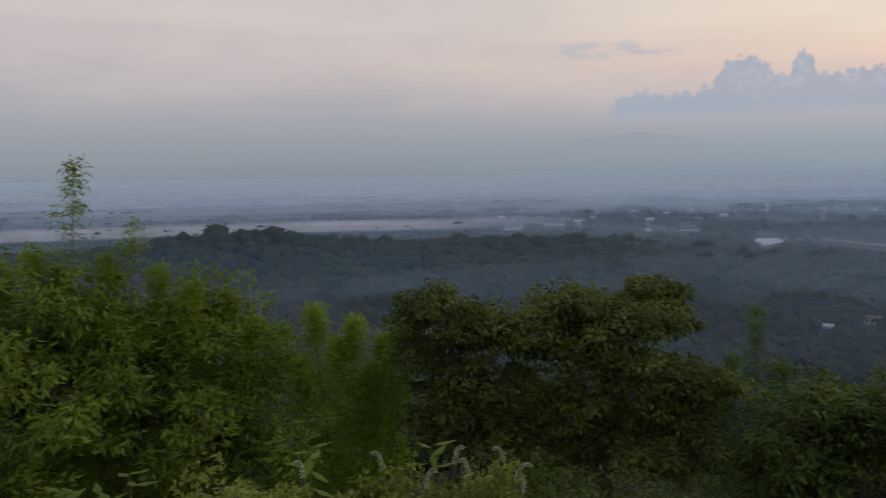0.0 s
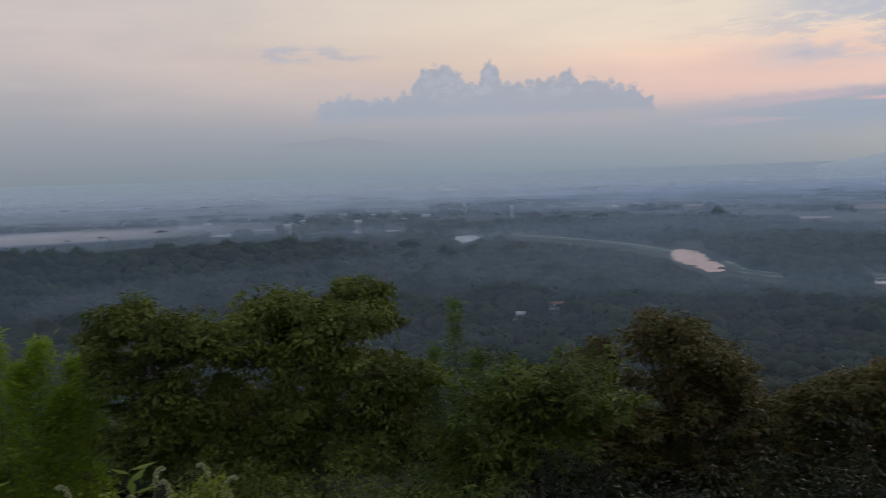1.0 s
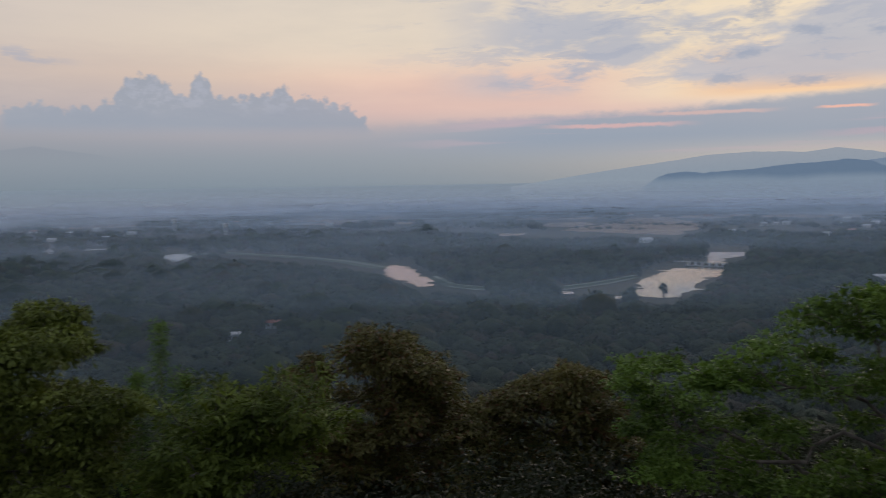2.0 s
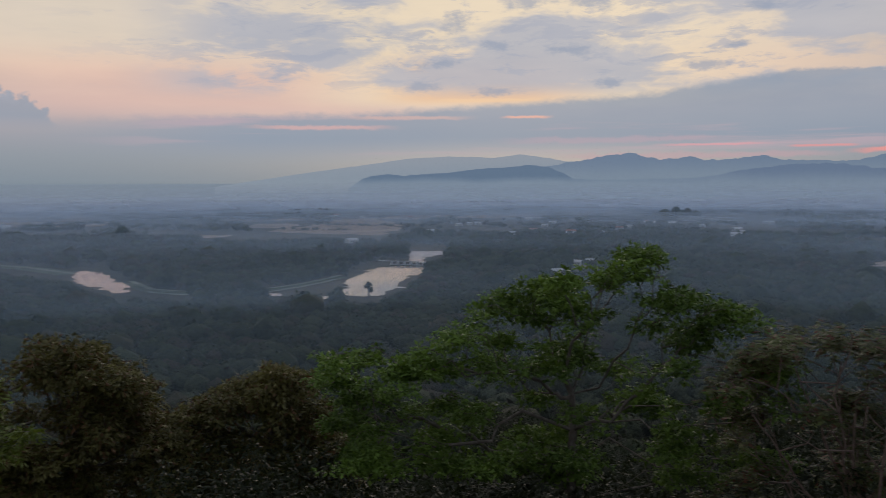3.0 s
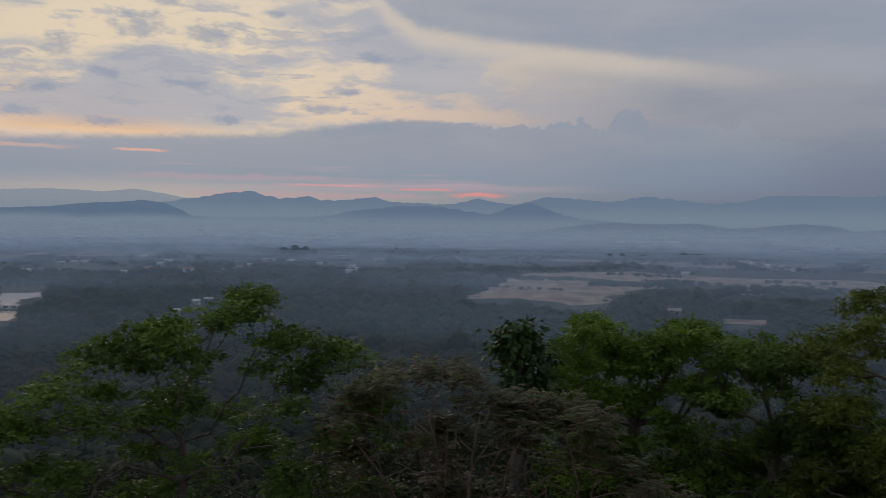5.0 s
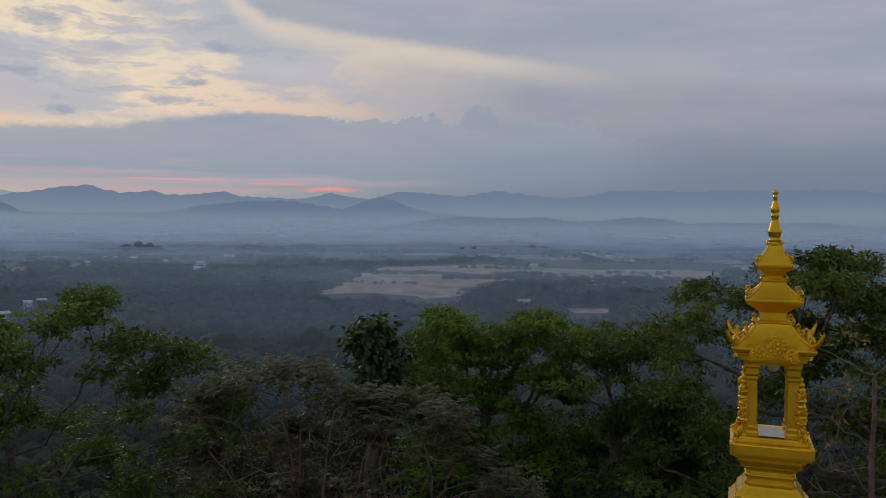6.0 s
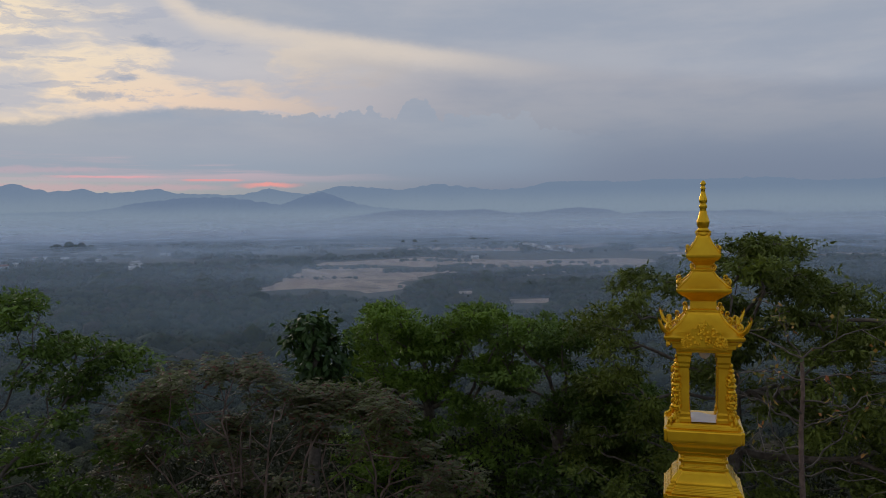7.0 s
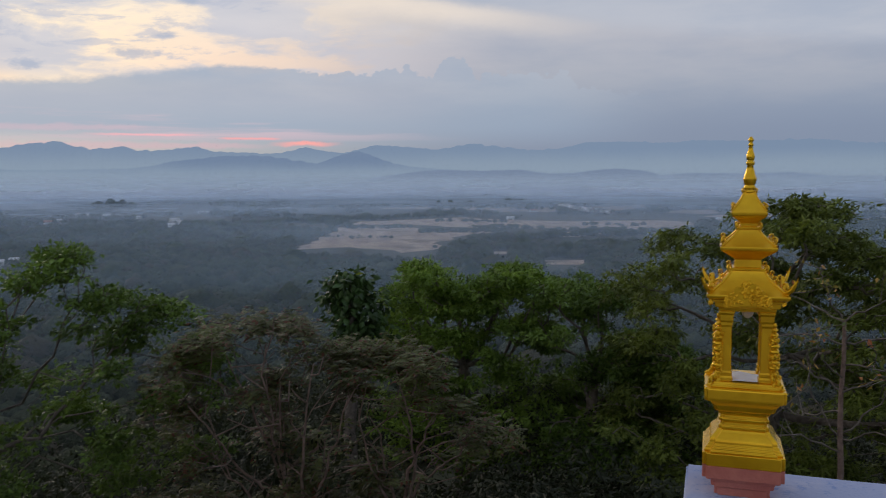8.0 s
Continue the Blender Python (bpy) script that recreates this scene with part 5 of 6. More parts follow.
def bare_stems(root, az0, el0, r, ends, seed):
    """Twisting bare stems that fan out from one stool, each with side twigs."""
    rng = np.random.default_rng(seed)
    foot = np.array(root.matrix_basis.translation)
    start = np.array(sight(az0, el0, r + 0.3))
    for a, e in ends:
        tip = np.array(sight(a, e, r + rng.uniform(-0.25, 0.25)))
        mid = start * 0.45 + tip * 0.55 + np.array([0, 0, -0.18]) + rng.normal(size=3) * 0.16
        u = np.linspace(0, 1, 14)[:, None]
        line = start * (1 - u) ** 2 + 2 * mid * u * (1 - u) + tip * u ** 2 + rng.normal(size=(14, 3)) * 0.018
        paths = [(line - foot, np.linspace(0.024, 0.007, 14))]
        for i in (5, 8, 10, 12):
            q = line[i] + rng.normal(size=3) * [0.3, 0.3, 0.15] + [0, 0, 0.28]
            m = (line[i] + q) / 2 + rng.normal(size=3) * 0.06
            paths.append((np.array([line[i], m, q]) - foot, np.array([0.010, 0.008, 0.005])))
        V, F = tube_arrays(paths, 6)
        part("stem", mesh_arrays("stem", V, F, True), M_BARK_RED, root)


bare_stems(brown_shrub, 86.5, -22.5, 10.0, [(79.6, -14.6), (82.0, -11.6), (84.4, -10.8), (87.6, -12.2), (90.0, -14.6), (81.0, -17.6), (85.4, -14.0)], 71)
bare_stems(brown_shrub, 93.6, -22.0, 10.0, [(90.6, -15.4), (93.2, -13.0), (96.4, -15.8), (97.8, -18.2), (92.2, -17.2)], 72)


def creeper():
    """A broken trunk hung with a creeper: its outer leaves each by itself, the inner ones as one mass."""
    rng = np.random.default_rng(23)
    foot = np.array(foot_at(90.3, 16))
    top = np.array(sight(90.3, -7.2, 16))
    root = thing("creeper", pose(*foot), "broken trunk wrapped in a large-leaved dark creeper", "creeper")
    line = np.array([foot + (top - foot) * u + rng.normal(size=3) * 0.04 for u in np.linspace(0, 1, 8)])
    V, F = tube_arrays([(line - foot, np.linspace(0.16, 0.09, 8))], 9)
    part("trunk", mesh_arrays("trunk", V, F, True), M_BARK, root)
    lobes = [lobe(90.2, -7.5, 16, 1.35, 1.1), lobe(89.1, -8.3, 16, 0.6, 0.5), lobe(90.7, -9.4, 16, 1.3, 1.7), lobe(90.3, -11.6, 16, 1.0, 1.7), lobe(91.9, -8.7, 16, 0.7, 1.1), lobe(92.1, -10.6, 16, 0.5, 0.9)]
    C = crown_points(rng, lobes, 130, 0.5)
    V, F = leaves_broad(rng, C, 10, 0.14, 0.16, 0.10, 0.9)
    part("inner_leaves", mesh_arrays("inner_leaves", V - foot, F), M_VINE, root, kind="stuff")
    heart = [(0, 0, 0), (0.16, 0.34, -0.05), (0.5, 0.36, -0.07), (1.0, 0, -0.12), (0.5, -0.36, -0.07), (0.16, -0.34, -0.05), (0.42, 0, 0.03)]
    tris = [(0, 6, 1), (1, 6, 2), (2, 6, 3), (3, 6, 4), (4, 6, 5), (5, 6, 0)]
    me = mesh_arrays("leaf", heart, tris)
    me.materials.append(M_VINE_LEAF)
    P = crown_points(rng, lobes, 260, 0.92)
    mid = np.array(sight(90.5, -10, 16))
    for p in P:
        out = p - mid
        out[2] *= 0.2
        d = unit(out * 0.8 + rng.normal(size=3) * 0.35 + [0, 0, -0.55])
        up = unit(out + rng.normal(size=3) * 0.3 + [0, 0, 0.7])
        y = unit(np.cross(up, d))
        z = np.cross(d, y)
        k = rng.uniform(0.13, 0.25)
        m = Matrix(((d[0], y[0], z[0], 0), (d[1], y[1], z[1], 0), (d[2], y[2], z[2], 0), (0, 0, 0, 1))) @ Matrix.Scale(k, 4)
        ob = part("leaf", me, None, root)
        ob.matrix_basis = Matrix.Translation(p - foot) @ m


def vine_leaf():
    m, n = material("leaf_creeper")
    rnd = n.add("ShaderNodeObjectInfo").outputs["Random"]
    col = n.mix(rnd, (0.020, 0.050, 0.014), (0.07, 0.15, 0.032))
    col = n.mix(n.math("GREATER_THAN", rnd, 0.985), col, (0.42, 0.5, 0.06))
    d = n.add("ShaderNodeBsdfPrincipled", {"Base Color": col, "Roughness": 0.42})
    t = n.add("ShaderNodeBsdfTranslucent", {0: col})
    finish(n, n.add("ShaderNodeMixShader", {0: 0.2, 1: d.outputs[0], 2: t.outputs[0]}).outputs[0])
    return m


M_VINE_LEAF = vine_leaf()
creeper()
tree("tree", "leafy mid-green tree filling the slope", 24, foot_at(98, 18), sight(98, -13, 18),
     sprays(24, 18, [(92.4, -8.6), (93.8, -7.2), (94.6, -6.1), (95.2, -5.9), (96.0, -7.0), (97.0, -7.4), (98.2, -7.3), (99.3, -7.0), (100.6, -6.8), (101.5, -6.0), (102.5, -6.4), (103.6, -7.3), (104.6, -7.0)], -19, 190, (0.5, 1.1), (0.18, 0.4), 0.22, 3.0),
     1900, lambda g, C: leaves_pads(g, C, 40, 0.20, 0.10, 0.05, 0.25, 0.12), M_LEAFY, M_BARK, 0.16, sprigs=0, bough=0.17, limbs=400)
tree("tree", "leafy dark green tree with a lopsided crown", 27, foot_at(107, 17), sight(107, -13, 17),
     sprays(27, 17, [(103.4, -8.4), (104.4, -7.0), (105.8, -6.9), (106.6, -7.3), (107.6, -7.4), (108.4, -8.5), (109.0, -10.4), (111, -11.0), (113.5, -11.8)], -19, 130, (0.5, 1.1), (0.18, 0.4), 0.22, 3.0),
     1300, lambda g, C: leaves_pads(g, C, 40, 0.19, 0.10, 0.048, 0.3, 0.12), M_GREEN, M_BARK, 0.14, sprigs=0, bough=0.17, limbs=300)
tree("tree", "tall dark green tree behind the shrine", 25, foot_at(118, 15), sight(118, -8, 15),
     sprays(25, 15, [(108.0, -7.4), (109.8, -6.8), (110.6, -4.7), (112.0, -3.7), (113.2, -4.1), (114.4, -4.2), (115.4, -3.8), (116.6, -2.6), (117.6, -1.5), (118.8, -1.2), (119.9, -1.7), (120.4, -2.6), (121.2, -3.8), (122.5, -3.3), (123.4, -4.0), (124.7, -4.8), (126.5, -5.0), (130, -5.5), (138, -6.5)], -20, 300, (0.6, 1.3), (0.2, 0.45), 0.22, 3.0),
     2800, lambda g, C: leaves_pads(g, C, 40, 0.19, 0.10, 0.040, 0.35, 0.12), M_DARK, M_BARK, 0.15, sprigs=0, bough=0.17, limbs=420)
tree("shrub", "sunlit low bush with pale flower spikes by the terrace", 26, foot_at(-6, 6.4), sight(-6, -26, 6.4),
     [lobe(-12.3, -20.9, 6.3, 3.0, 2.0), lobe(-4.6, -20.8, 6.3, 2.8, 2.0), lobe(2.6, -21.3, 6.6, 2.3, 1.9), lobe(-17, -23, 6.2, 4, 3), lobe(-5, -25, 6, 10, 4)],
     260, lambda g, C: leaves_pads(g, C, 70, 0.13, 0.06, 0.034, 0.2, 0.3), M_FLOWER, M_BARK, 0.04, sprigs=2, bough=0.1)


def undergrowth(a0, a1, seed, mat, label, size, crest=-19.5, r0=10.0, r1=25.0):
    """Dense bushes over the near slope: many small mounds of leaves."""
    rng = np.random.default_rng(seed)
    n = int((a1 - a0) * 4.2)
    a = rng.uniform(a0, a1, n)
    r = rng.uniform(r0, r1, n)
    x, y = r * np.sin(np.radians(a)), r * np.cos(np.radians(a))
    top = EYE + r * np.tan(np.radians(crest + 1.3 * np.sin(a * 0.31) + rng.normal(size=n) * 0.9))
    g = height(x, y)
    top = np.maximum(top, g + 0.8)
    w = rng.uniform(0.5, 1.1, n)
    per = 11
    d = unit(rng.normal(size=(n * per, 3)) + [0, 0, 0.3])
    C = np.repeat(np.stack([x, y, top - 0.6], 1), per, 0) + d * np.repeat(np.stack([w, w, w * 0.75], 1), per, 0) * rng.uniform(0.6, 1.05, (n * per, 1))
    low = np.stack([x, y, (g + top) / 2 - 0.3], 1)
    C = np.concatenate([C, low + rng.normal(size=(n, 3)) * 0.4])
    V, F = leaves_pads(rng, C, 19, 0.26, size * 1.15, size * 0.5, 0.4)
    ob = part("undergrowth", mesh_arrays("undergrowth", V, F), mat)
    tagged(ob, label, "undergrowth", "slope bushes", "stuff")


undergrowth(-36, 24, 5, M_DARK, "green bushes covering the near slope", 0.085)
# These bushes carry the gloom under the trees in their leaf colour.
undergrowth(22, 134, 6, M_UNDER, "dense bushes covering the near slope, shade painted into their leaves", 0.10)
undergrowth(74, 134, 7, M_UNDER, "thicket between the trees on the slope, shade painted into its leaves", 0.10, -15.0, 16.0, 27.0)
undergrowth(26, 78, 8, M_UNDER, "thicket between the trees on the slope, shade painted into its leaves", 0.10, -17.5, 18.0, 30.0)


def flower_spike(az_, el_, r, seed):
    """A pale arching flower spike on a thin stalk."""
    rng = np.random.default_rng(seed)
    tip = np.array(sight(az_, el_, r))
    foot = tip - np.array([rng.normal() * 0.05, rng.normal() * 0.05, 0.55])
    root = thing("flower_stalk", pose(*foot), "arching pale flower spike above a bush", "flower", "flower spikes")
    lean = rng.choice([-1, 1]) * rng.uniform(0.05, 0.12)
    side = np.array([math.cos(radians(az_)), -math.sin(radians(az_)), 0]) * lean
    u = np.linspace(0, 1, 16)[:, None]
    line = (tip - foot) * np.sin(u * 1.75) / math.sin(1.57) + side * u ** 2.5
    V, F = tube_arrays([(line, np.linspace(0.007, 0.004, 16))], 5)
    part("stalk", mesh_arrays("stalk", V, F, True), M_CULM, root)
    k = rng.uniform(0.5, 1.0, 150)
    P = np.stack([np.interp(k, u[:, 0], line[:, i]) for i in range(3)], 1)
    D = unit(rng.normal(size=(150, 3)) + [0, 0, 0.2])
    V, F = leaf_arrays(P, D, unit(rng.normal(size=(150, 3))), np.full(150, 0.030) * (1.3 - k * 0.6), np.full(150, 0.016))
    part("blossom", mesh_arrays("blossom", V, F), M_PETAL, root, "creamy white tiny petals", "stuff")


M_PETAL = foliage("petals_cream", (0.45, 0.47, 0.28), (0.68, 0.68, 0.50), through=0.3)
for k, (a, e, r) in enumerate([(-9.5, -18.0, 6.4), (-4.3, -17.7, 6.4), (0.4, -17.5, 6.6), (1.6, -18.3, 6.5), (4.0, -17.6, 6.7), (4.6, -18.6, 6.6), (3.0, -19.6, 6.5), (-14.0, -19.2, 6.3), (5.4, -19.4, 6.7), (-1.6, -18.9, 6.4)]):
    flower_spike(a, e, r, 500 + k)


def sapling(az_, el_, r, seed):
    """A leafy young shoot with large pale leaves, each its own."""
    rng = np.random.default_rng(seed)
    top = np.array(sight(az_, el_, r))
    foot = np.array([top[0], top[1], top[2] - 1.1])
    root = thing("sapling", pose(*foot), "young shoot with large pale green leaves", "plant", "saplings")
    line = np.array([[0, 0, 0], [0.02, 0, 0.4], [0, 0.02, 0.8], [0, 0, 1.1]])
    V, F = tube_arrays([(line, np.array([0.012, 0.010, 0.008, 0.004]))], 6)
    part("stem", mesh_arrays("stem", V, F, True), M_CULM, root)
    for i in range(16):
        z = 1.1 - 0.7 * (i / 15) ** 1.2
        a = i * 2.4 + rng.normal() * 0.3
        D = unit(np.array([[math.cos(a), math.sin(a), rng.uniform(-0.5, 0.35)]]))
        L = rng.uniform(0.16, 0.26)
        V, F = leaf_arrays(np.array([[0, 0, z]]), D, np.array([[0, 0, 1.0]]), np.array([L]), np.array([L * 0.38]), 0.15)
        part("leaf", mesh_arrays("leaf", V, F), M_LUSH, root)


for k, (a, e, r) in enumerate([(-24.6, -17.9, 6.6), (-22.4, -18.4, 6.4), (-20.6, -17.6, 6.7), (-26.6, -19.2, 6.4), (-9.2, -17.2, 6.9), (-1.0, -17.4, 7.0), (-15.5, -19.6, 6.3)]):
    sapling(a, e, r, 540 + k)

# ---- terrace, wall and shrine ----
M_FLOOR = painted("terrace_concrete", (0.30, 0.29, 0.27), (0.42, 0.41, 0.39), rough=0.9, scale=1.5)
M_PINK = painted("pink_paint", (0.44, 0.13, 0.10), (0.56, 0.20, 0.15), rough=0.6, scale=5.0, bump=0.3)
M_PAPER = painted("white_paper", (0.72, 0.73, 0.78), (0.82, 0.82, 0.86), rough=0.8, scale=8.0, bump=0.05)
M_BULB = painted("frosted_bulb", (0.62, 0.58, 0.5), (0.7, 0.66, 0.6), rough=0.35, scale=8.0, bump=0.0)


def wall_material():
    """Whitewash with worn blue patches."""
    m, n = material("blue_white_wash")
    pos = n.add("ShaderNodeNewGeometry").outputs["Position"]
    a, b = n.noise(pos, 2.2, 5.0, 0.65), n.noise(pos, 14.0, 5.0, 0.7)
    col = n.mix(n.step(a, 0.45, 0.62), (0.34, 0.40, 0.60), (0.46, 0.49, 0.62))
    col = n.mix(n.math("MULTIPLY", n.step(b, 0.56, 0.68), 0.7), col, (0.14, 0.24, 0.52))
    bp = n.add("ShaderNodeBump", {"Strength": 0.5, "Distance": 0.01, "Height": n.noise(pos, 40.0, 4.0)})
    finish(n, n.add("ShaderNodeBsdfPrincipled", {"Base Color": col, "Roughness": 0.8, "Normal": bp.outputs[0]}).outputs[0])
    return m


M_WASH = wall_material()


def block(x0, x1, y0, y1, z0, z1, bevel=0.0, seg=2):
    bm = bmesh.new()
    bmesh.ops.create_cube(bm, size=1, matrix=Matrix.Translation(((x0 + x1) / 2, (y0 + y1) / 2, (z0 + z1) / 2)) @ Matrix.Diagonal((x1 - x0, y1 - y0, z1 - z0, 1)))
    if bevel:
        bmesh.ops.bevel(bm, geom=bm.edges[:], offset=bevel, segments=seg, affect="EDGES")
    return bm


FLOOR_TOP = 0.0
ob = part("floor", block(-2.6, 2.4, -4.0, 2.4, -1.2, FLOOR_TOP, 0.02), M_FLOOR)
tagged(ob, "grey concrete terrace floor on the hilltop", "floor", kind="structure")
WALL_TOP = EYE + 0.012 - 1.75 * 0.949
SHRINE = Matrix.Translation(polar(115.36, 4.8, WALL_TOP)) @ Matrix.Rotation(radians(-114.5), 4, "Z") @ Matrix.Diagonal((0.82, 0.82, 0.949, 1))
bm = block(-0.345, 3.6, -0.40, 0.36, -1.6, 0.0, 0.012)
rng = np.random.default_rng(8)
bmesh.ops.subdivide_edges(bm, edges=[e for e in bm.edges if e.calc_length() > 1.0], cuts=14, use_grid_fill=True)
for v in bm.verts:
    v.co += Vector(rng.normal(size=3)) * 0.003
ob = part("wall_parapet", bm, M_WASH)
ob.matrix_basis = SHRINE.copy()
tagged(ob, "low whitewashed wall with worn blue paint", "wall", kind="structure")


def plan(h, notch):
    """A square with stepped-in corners."""
    a = h - notch
    return [(h, -a), (h, a), (a, a), (a, h), (-a, h), (-a, a), (-h, a), (-h, -a), (-a, -a), (-a, -h), (a, -h), (a, -a)]


def tiers(levels, notch=0.0):
    """A stepped body from (height, half width) levels over a square or corner-stepped plan."""
    bm = bmesh.new()
    rings = []
    for z, h in levels:
        p = plan(h, notch * h) if notch else [(h, -h), (h, h), (-h, h), (-h, -h)]
        rings.append([bm.verts.new((x, y, z)) for x, y in p])
    n = len(rings[0])
    for a, b in zip(rings, rings[1:]):
        for i in range(n):
            bm.faces.new((a[i], a[(i + 1) % n], b[(i + 1) % n], b[i]))
    bm.faces.new(rings[0][::-1])
    bm.faces.new(rings[-1])
    bmesh.ops.recalc_face_normals(bm, faces=bm.faces)
    bmesh.ops.bevel(bm, geom=bm.edges[:], offset=0.003, segments=1, affect="EDGES")
    return bm


def roof_levels(z0, z1, h0, h1, lip=0.014):
    """A concave roof from eave z0 to top z1."""
    out = [(z0 - lip * 2.2, h0 * 0.80), (z0 - lip, h0 * 0.97), (z0 - lip * 0.4, h0), (z0 + lip * 0.4, h0)]
    for i in range(1, 8):
        u = i / 7
        out.append((z0 + lip * 0.6 + (z1 - z0 - lip * 0.6) * u, h1 + (h0 * 0.96 - h1) * (1 - u) ** 1.55))
    return out


def sweep(points, radii, sides=6):
    V, F = tube_arrays([(np.array(points, float), np.array(radii, float))], sides)
    return mesh_arrays("sweep", V, F, True)


def curl_mesh(size, turns=1.4):
    """A scroll that rises outward along +x and rolls back on itself."""
    pts, rad = [], []
    for i in range(30):
        u = i / 29
        if u < 0.3:
            k = u / 0.3
            pts.append((size * (-0.9 + 1.0 * k), 0, size * (-0.28 + 0.28 * k * k)))
        else:
            k = (u - 0.3) / 0.7
            ang, rr = -math.pi / 2 + k * turns * 2 * math.pi, size * 0.56 * (1 - 0.80 * k)
            pts.append((size * 0.1 + rr * math.cos(ang), 0, size * 0.56 + rr * math.sin(ang)))
        rad.append(size * (0.17 - 0.06 * u))
    return sweep(pts, rad, 6)


def horn_mesh(size):
    """An upswept eave corner with small leaf teeth."""
    pts = [(size * x, 0, size * z) for x, z in ((-0.55, -0.12), (-0.25, -0.08), (0.05, 0.12), (0.32, 0.52), (0.52, 0.98))]
    V, F = tube_arrays([(np.array(pts, float), np.array([0.15, 0.17, 0.16, 0.11, 0.025]) * size)]
                       + [(np.array([p, (p[0] + size * 0.2, 0, p[2] + size * 0.16)], float), np.array([0.08, 0.015]) * size) for p in pts[1:4]]
                       + [(np.array([p, (p[0] - size * 0.2, 0, p[2] + size * 0.2)], float), np.array([0.08, 0.015]) * size) for p in pts[2:4]], 6)
    return mesh_arrays("horn", V, F, True)


def lathe(levels, seg=20):
    bm = bmesh.new()
    rings = [[bm.verts.new((r * math.cos(2 * math.pi * i / seg), r * math.sin(2 * math.pi * i / seg), z)) for i in range(seg)] for z, r in levels]
    for a, b in zip(rings, rings[1:]):
        for i in range(seg):
            f = bm.faces.new((a[i], a[(i + 1) % seg], b[(i + 1) % seg], b[i]))
            f.smooth = True
    bm.faces.new(rings[0][::-1])
    bm.faces.new(rings[-1])
    return bm


def pediment_mesh(w, h, rng):
    """A lobed gable plate crowded with raised scrolls."""
    bm = bmesh.new()
    outline = []
    for i in range(41):
        u = -1 + i / 20
        z = h * (0.30 + 0.70 * (1 - abs(u) ** 1.25)) * (1 + 0.05 * math.sin(u * 22)) - (h * 0.22 if abs(u) > 0.98 else 0)
        outline.append((u * w, z))
    outline += [(w * 0.86, h * 0.02), (w * 0.66, h * 0.05), (w * 0.3, h * 0.12), (0, h * 0.14), (-w * 0.3, h * 0.12), (-w * 0.66, h * 0.05), (-w * 0.86, h * 0.02)]
    f = bm.faces.new([bm.verts.new((x, 0, z)) for x, z in outline])
    ext = bmesh.ops.extrude_face_region(bm, geom=[f])
    for v in ext["geom"]:
        if isinstance(v, bmesh.types.BMVert):
            v.co.y -= 0.018
    for _ in range(120):
        u = rng.uniform(-0.92, 0.92)
        top = h * (0.28 + 0.66 * (1 - abs(u) ** 1.25))
        low = h * (0.15 - 0.12 * abs(u) ** 1.5)
        z = low + (top - low) * rng.random()
        k = rng.uniform(0.006, 0.0115)
        bmesh.ops.create_icosphere(bm, subdivisions=1, radius=1, matrix=Matrix.Translation((u * w, -0.02, z)) @ Matrix.Diagonal((k * 1.3, k * 0.9, k, 1)))
    bmesh.ops.recalc_face_normals(bm, faces=bm.faces)
    return bm


def figure_mesh(h, rng):
    """A plain carved finial the height of a column: stacked rounded lumps."""
    bm = bmesh.new()
    shape = [(0.05, 0.036, 0.05), (0.16, 0.030, 0.05), (0.27, 0.027, 0.05), (0.38, 0.030, 0.05), (0.50, 0.033, 0.05), (0.62, 0.031, 0.05), (0.72, 0.024, 0.04), (0.82, 0.019, 0.035), (0.92, 0.012, 0.04)]
    for z, r, t in shape:
        bmesh.ops.create_icosphere(bm, subdivisions=2, radius=1, matrix=Matrix.Translation((0, 0, z * h)) @ Matrix.Diagonal((r, r, t * h * 1.5, 1)))
    for _ in range(34):
        a, z = rng.uniform(0, 6.28), rng.uniform(0.06, 0.72)
        bmesh.ops.create_icosphere(bm, subdivisions=1, radius=1, matrix=Matrix.Translation((0.029 * math.cos(a), 0.029 * math.sin(a), z * h)) @ Matrix.Diagonal((0.009, 0.009, 0.013, 1)))
    return bm


def foot_scroll_mesh(rng):
    """A flame-shaped carving that leans against a column's foot."""
    bm = bmesh.new()
    for i in range(26):
        u = i / 25
        x, z = 0.075 * (1 - u) ** 1.3, 0.17 * u
        k = 0.019 * (1.15 - u)
        for s in (0, 1):
            bmesh.ops.create_icosphere(bm, subdivisions=1, radius=1, matrix=Matrix.Translation((x * (1 - 0.6 * s) + rng.normal() * 0.004, rng.normal() * 0.008, z + rng.normal() * 0.004)) @ Matrix.Diagonal((k, k * 0.9, k * 1.2, 1)))
    return bm


